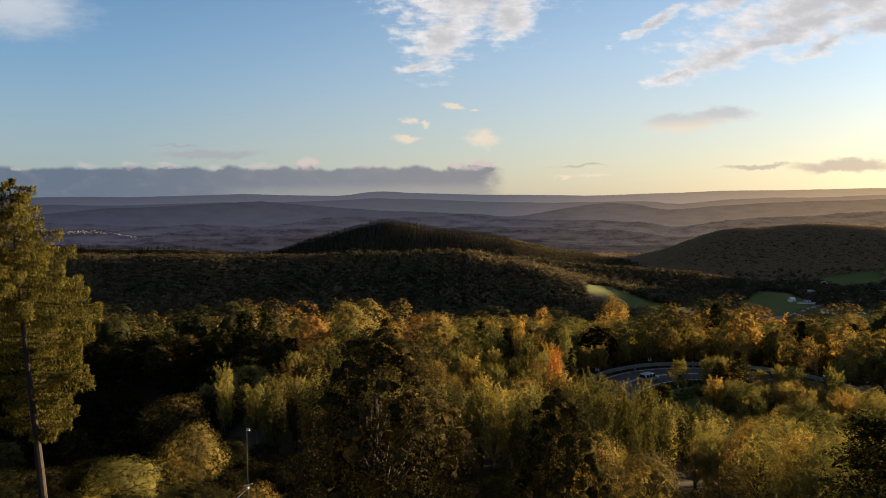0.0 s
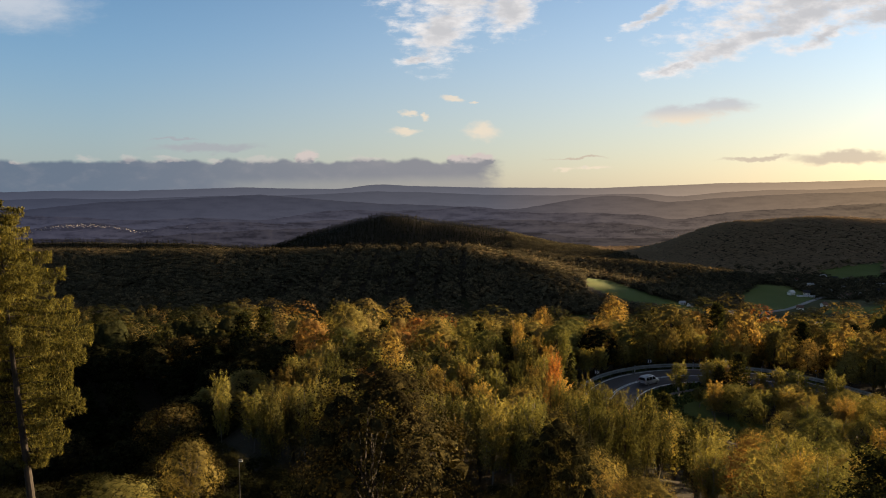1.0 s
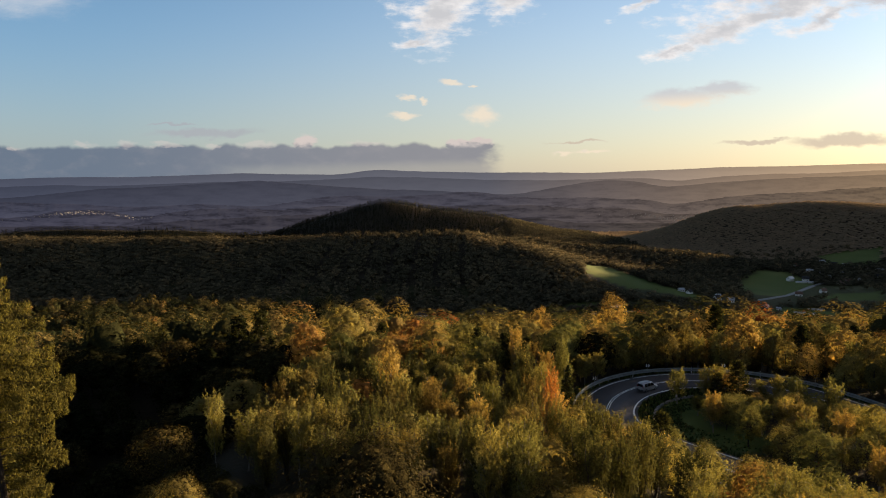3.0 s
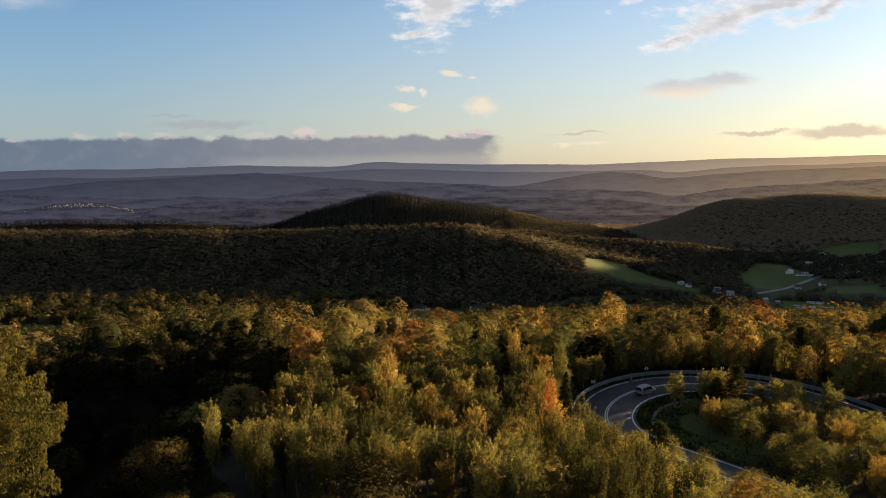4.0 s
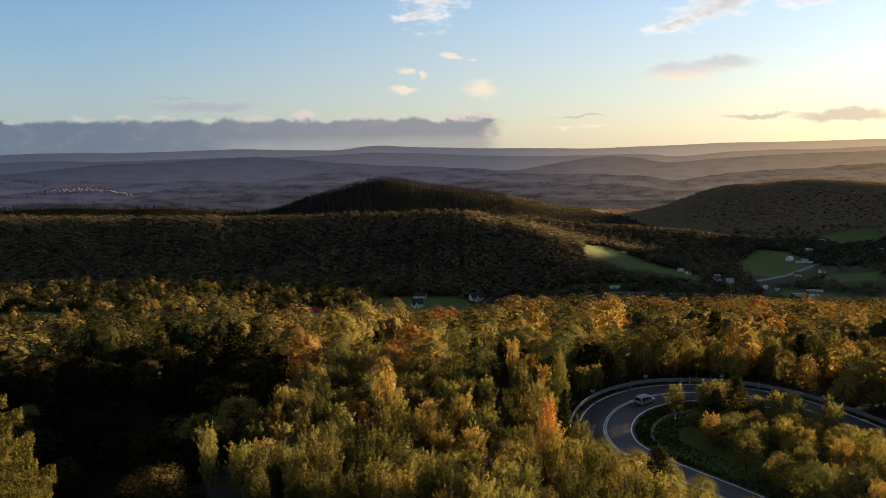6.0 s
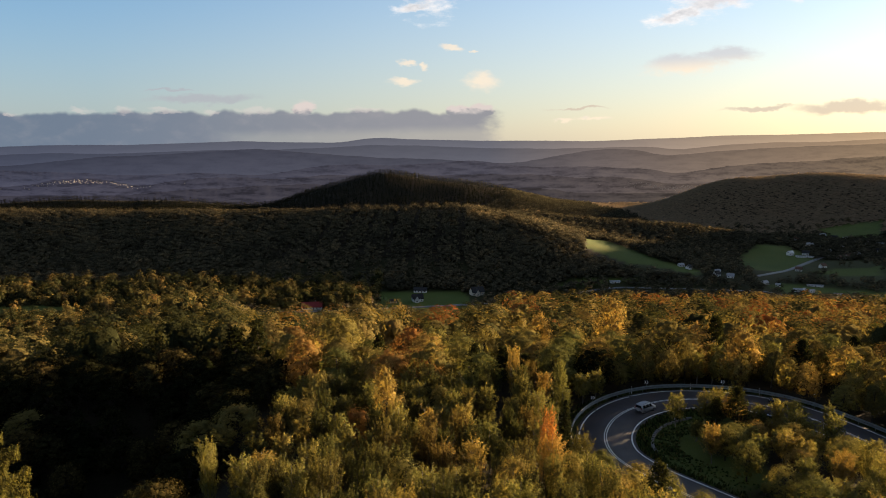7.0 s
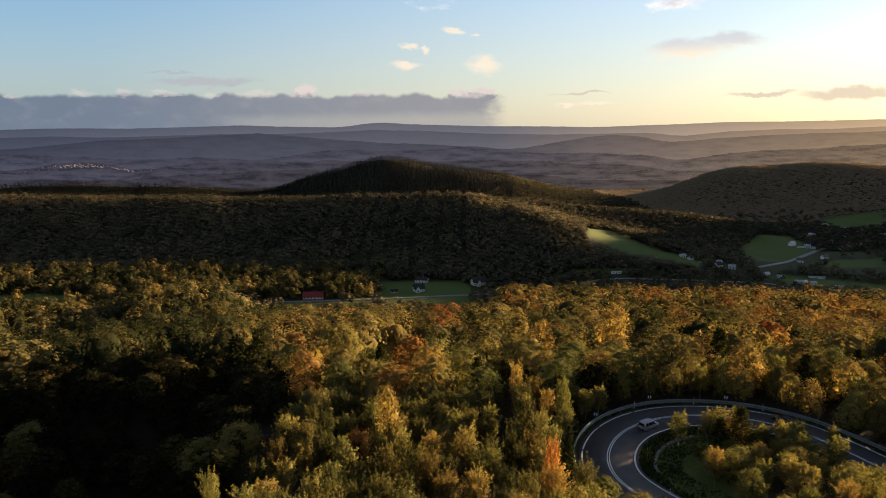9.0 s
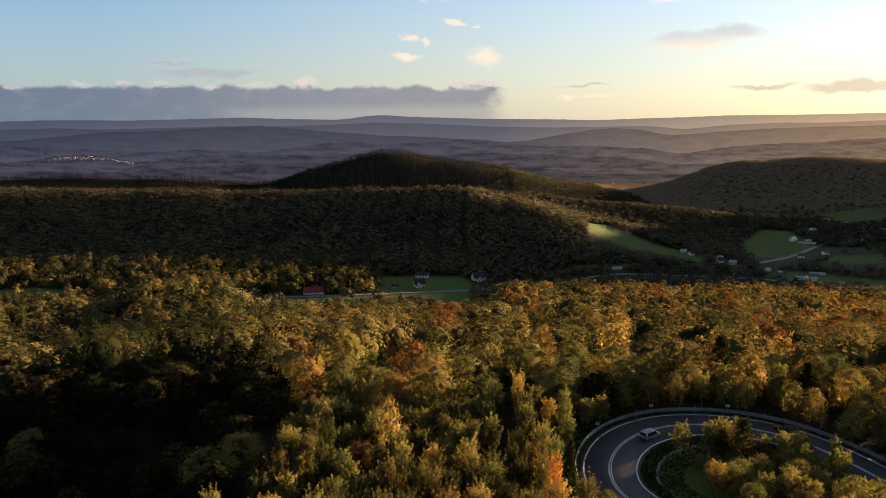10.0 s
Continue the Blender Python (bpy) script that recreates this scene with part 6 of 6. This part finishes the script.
VILLAGE = [  # width, depth, walls, rise, wall, roof, x, y, turn
    (14, 9, 4.5, 4.0, PLASTER, TINROOF, 534, 1022, 30), (13, 9, 4.0, 4.2, PLASTER, SLATE, 560, 1026, -30), (38, 4, 2.2, 0.8, PLASTER, TINROOF, 548, 1003, -12), (12, 9, 4, 4, CREAM, BROWNROOF, 588, 986, 40),
    (16, 10, 4, 4.5, CREAM, BROWNROOF, 602, 992, 60), (12, 9, 4.4, 4, PLASTER, BROWNROOF, 612, 1006, -20), (12, 8, 4, 3.6, PLASTER, TINROOF, 634, 1018, 20), (13, 9, 5, 4, PLASTER, TINROOF, 690, 1212, 10),
    (12, 9, 4, 4, PLASTER, SLATE, 700, 1192, -30), (14, 8, 3.5, 3, PLASTER, TINROOF, 712, 1180, 15), (12, 9, 4, 4, PLASTER, BROWNROOF, 716, 1122, 50), (16, 8, 3.5, 3, PLASTER, TINROOF, 730, 1112, -10),
    (12, 9, 4, 4, CREAM, SLATE, 716, 1150, 30), (14, 10, 7, 2.5, CREAM, TINROOF, 612, 1112, 10), (10, 8, 7, 2.0, CREAM, TINROOF, 600, 1104, 10), (12, 8, 4, 3, PLASTER, REDROOF, 628, 1182, 0),
    (10, 5, 2.5, 1.5, PLASTER, TINROOF, 420, 770, 30), (12, 6, 3, 1.8, PLASTER, TINROOF, 412, 766, -20), (9, 6, 3, 1.6, PLASTER, TINROOF, 426, 763, 10), (24, 4, 2, 0.8, PLASTER, TINROOF, 452, 802, -14),
    (14, 3, 1.6, 0.7, PLASTER, TINROOF, 455, 757, -25), (12, 9, 4, 4.5, PLASTER, SLATE, 346, 836, 30), (11, 8, 3.5, 3.5, PLASTER, TINROOF, 360, 828, -20), (10, 7, 3, 2.5, PLASTER, TINROOF, 318, 884, 10),
    (10, 8, 3.5, 3.5, PLASTER, SLATE, 324, 872, 40), (8, 6, 3, 2, PLASTER, TINROOF, 358, 862, 0), (9, 6, 3, 2, PLASTER, TINROOF, 390, 800, 20), (7, 5, 2.5, 1.5, PLASTER, TINROOF, 402, 792, -30),
    (11, 8, 4, 3.5, PLASTER, BROWNROOF, 486, 905, -35), (12, 8, 4, 4, PLASTER, BROWNROOF, 530, 925, 20), (16, 4, 2.5, 1, PLASTER, TINROOF, 207, 792, 4), (11, 8, 4, 3.5, CREAM, BROWNROOF, 662, 1040, 15),
    (12, 8, 4, 3.5, PLASTER, SLATE, 690, 1052, -25), (11, 8, 4, 3.5, PLASTER, TINROOF, 655, 1095, 35)]
for w, d, h, rise, wall, roof, x, y, turn in VILLAGE:
    tone = "white" if wall is PLASTER else "cream"
    cover = {TINROOF: "pale metal", SLATE: "dark", BROWNROOF: "brown", REDROOF: "red"}[roof]
    make_house("house", f"small {tone} village house with a {cover} roof", w * 0.72, d * 0.72, h * 0.80, rise * 0.75, wall, roof, x, y, turn)


def country_road(name, points, width, label):
    line, way = spline([(x, y, 0.0) for x, y in points], 10)
    side = np.stack([way[:, 1], -way[:, 0], 0 * way[:, 0]], 1)
    cols = []
    for off, drop in ((-width / 2 - 0.1, 0.5), (-width / 2, 0.0), (width / 2, 0.0), (width / 2 + 0.1, 0.5)):
        p = line + side * off
        p[:, 2] = land(line[:, 0], line[:, 1]) + 0.35 - drop
        cols.append(p)
    tagged(new(name, grid_mesh(name, np.stack(cols, 1), PALE_ROAD)), label, "road", kind="structure")


PALE_ROAD = plain("worn_asphalt", (0.15, 0.145, 0.14), (0.21, 0.205, 0.20), 0.2, 0.8)
country_road("road_valley", COUNTRY_ROADS["road_valley"], 5.5, "pale narrow road along the valley floor")
country_road("road_lower", COUNTRY_ROADS["road_lower"], 6.0, "pale road below the wood")
country_road("road_village", COUNTRY_ROADS["road_village"], 6.5, "pale road curving through the village")


# ---- towns out on the plain ----
def far_town(name, ridge, cx, cy, wide, deep, count, seed):
    """A scatter of tiny pale houses, too small to tell apart."""
    rng = np.random.default_rng(seed)
    bm = bmesh.new()
    for _ in range(count):
        w, h = rng.uniform(1.4, 4.2), rng.uniform(1.2, 2.6)
        x, y = cx + rng.normal(0, wide), cy + rng.normal(0, deep)
        bear, crest, y0, depth, foot = RIDGES[ridge]
        s = np.clip(1 - (y0 - y) / depth, 0, 1)
        z = foot + (float(np.interp(x / y, bear, crest)) - foot) * float(smooth(0, 1, np.array(s))) ** 0.8
        box(bm, x, y, z + h / 2 - 1, w, rng.uniform(3, 6), h + 2)
        bmesh.ops.create_cone(bm, cap_ends=True, segments=4, radius1=w * 0.7, radius2=0.1, depth=h * 0.6, matrix=pose(x, y, z + h * 1.3, 0, 0, 45))
    tagged(new(name, mesh_of(name, bm, TOWN)), "tiny pale houses of a far town on the plain", "town", kind="stuff")


def town_material():
    m, n = material("far_town_walls")
    isle = n.add("ShaderNodeNewGeometry").outputs["Random Per Island"]
    finish(n, n.ramp(isle, (0.0, (0.05, 0.047, 0.046)), (0.8, (0.10, 0.092, 0.086)), (0.93, (0.14, 0.13, 0.12)), (1.0, (0.30, 0.275, 0.25))), 0.8)
    air = n.tree.nodes["Principled BSDF"].inputs
    air["Emission Color"].default_value, air["Emission Strength"].default_value = (0.75, 0.62, 0.52, 1), 0.022      # a faint glow of the walls stands in for the haze before the houses
    return m


TOWN = town_material()
far_town("far_town_west", "backdrop_low_hills", -1660, 3170, 150, 30, 120, 1)
far_town("far_town_east", "backdrop_low_hills", 1090, 3080, 140, 40, 110, 2)
far_town("far_town_slope", "backdrop_low_hills", 1700, 3120, 200, 55, 120, 3)

build_woods()
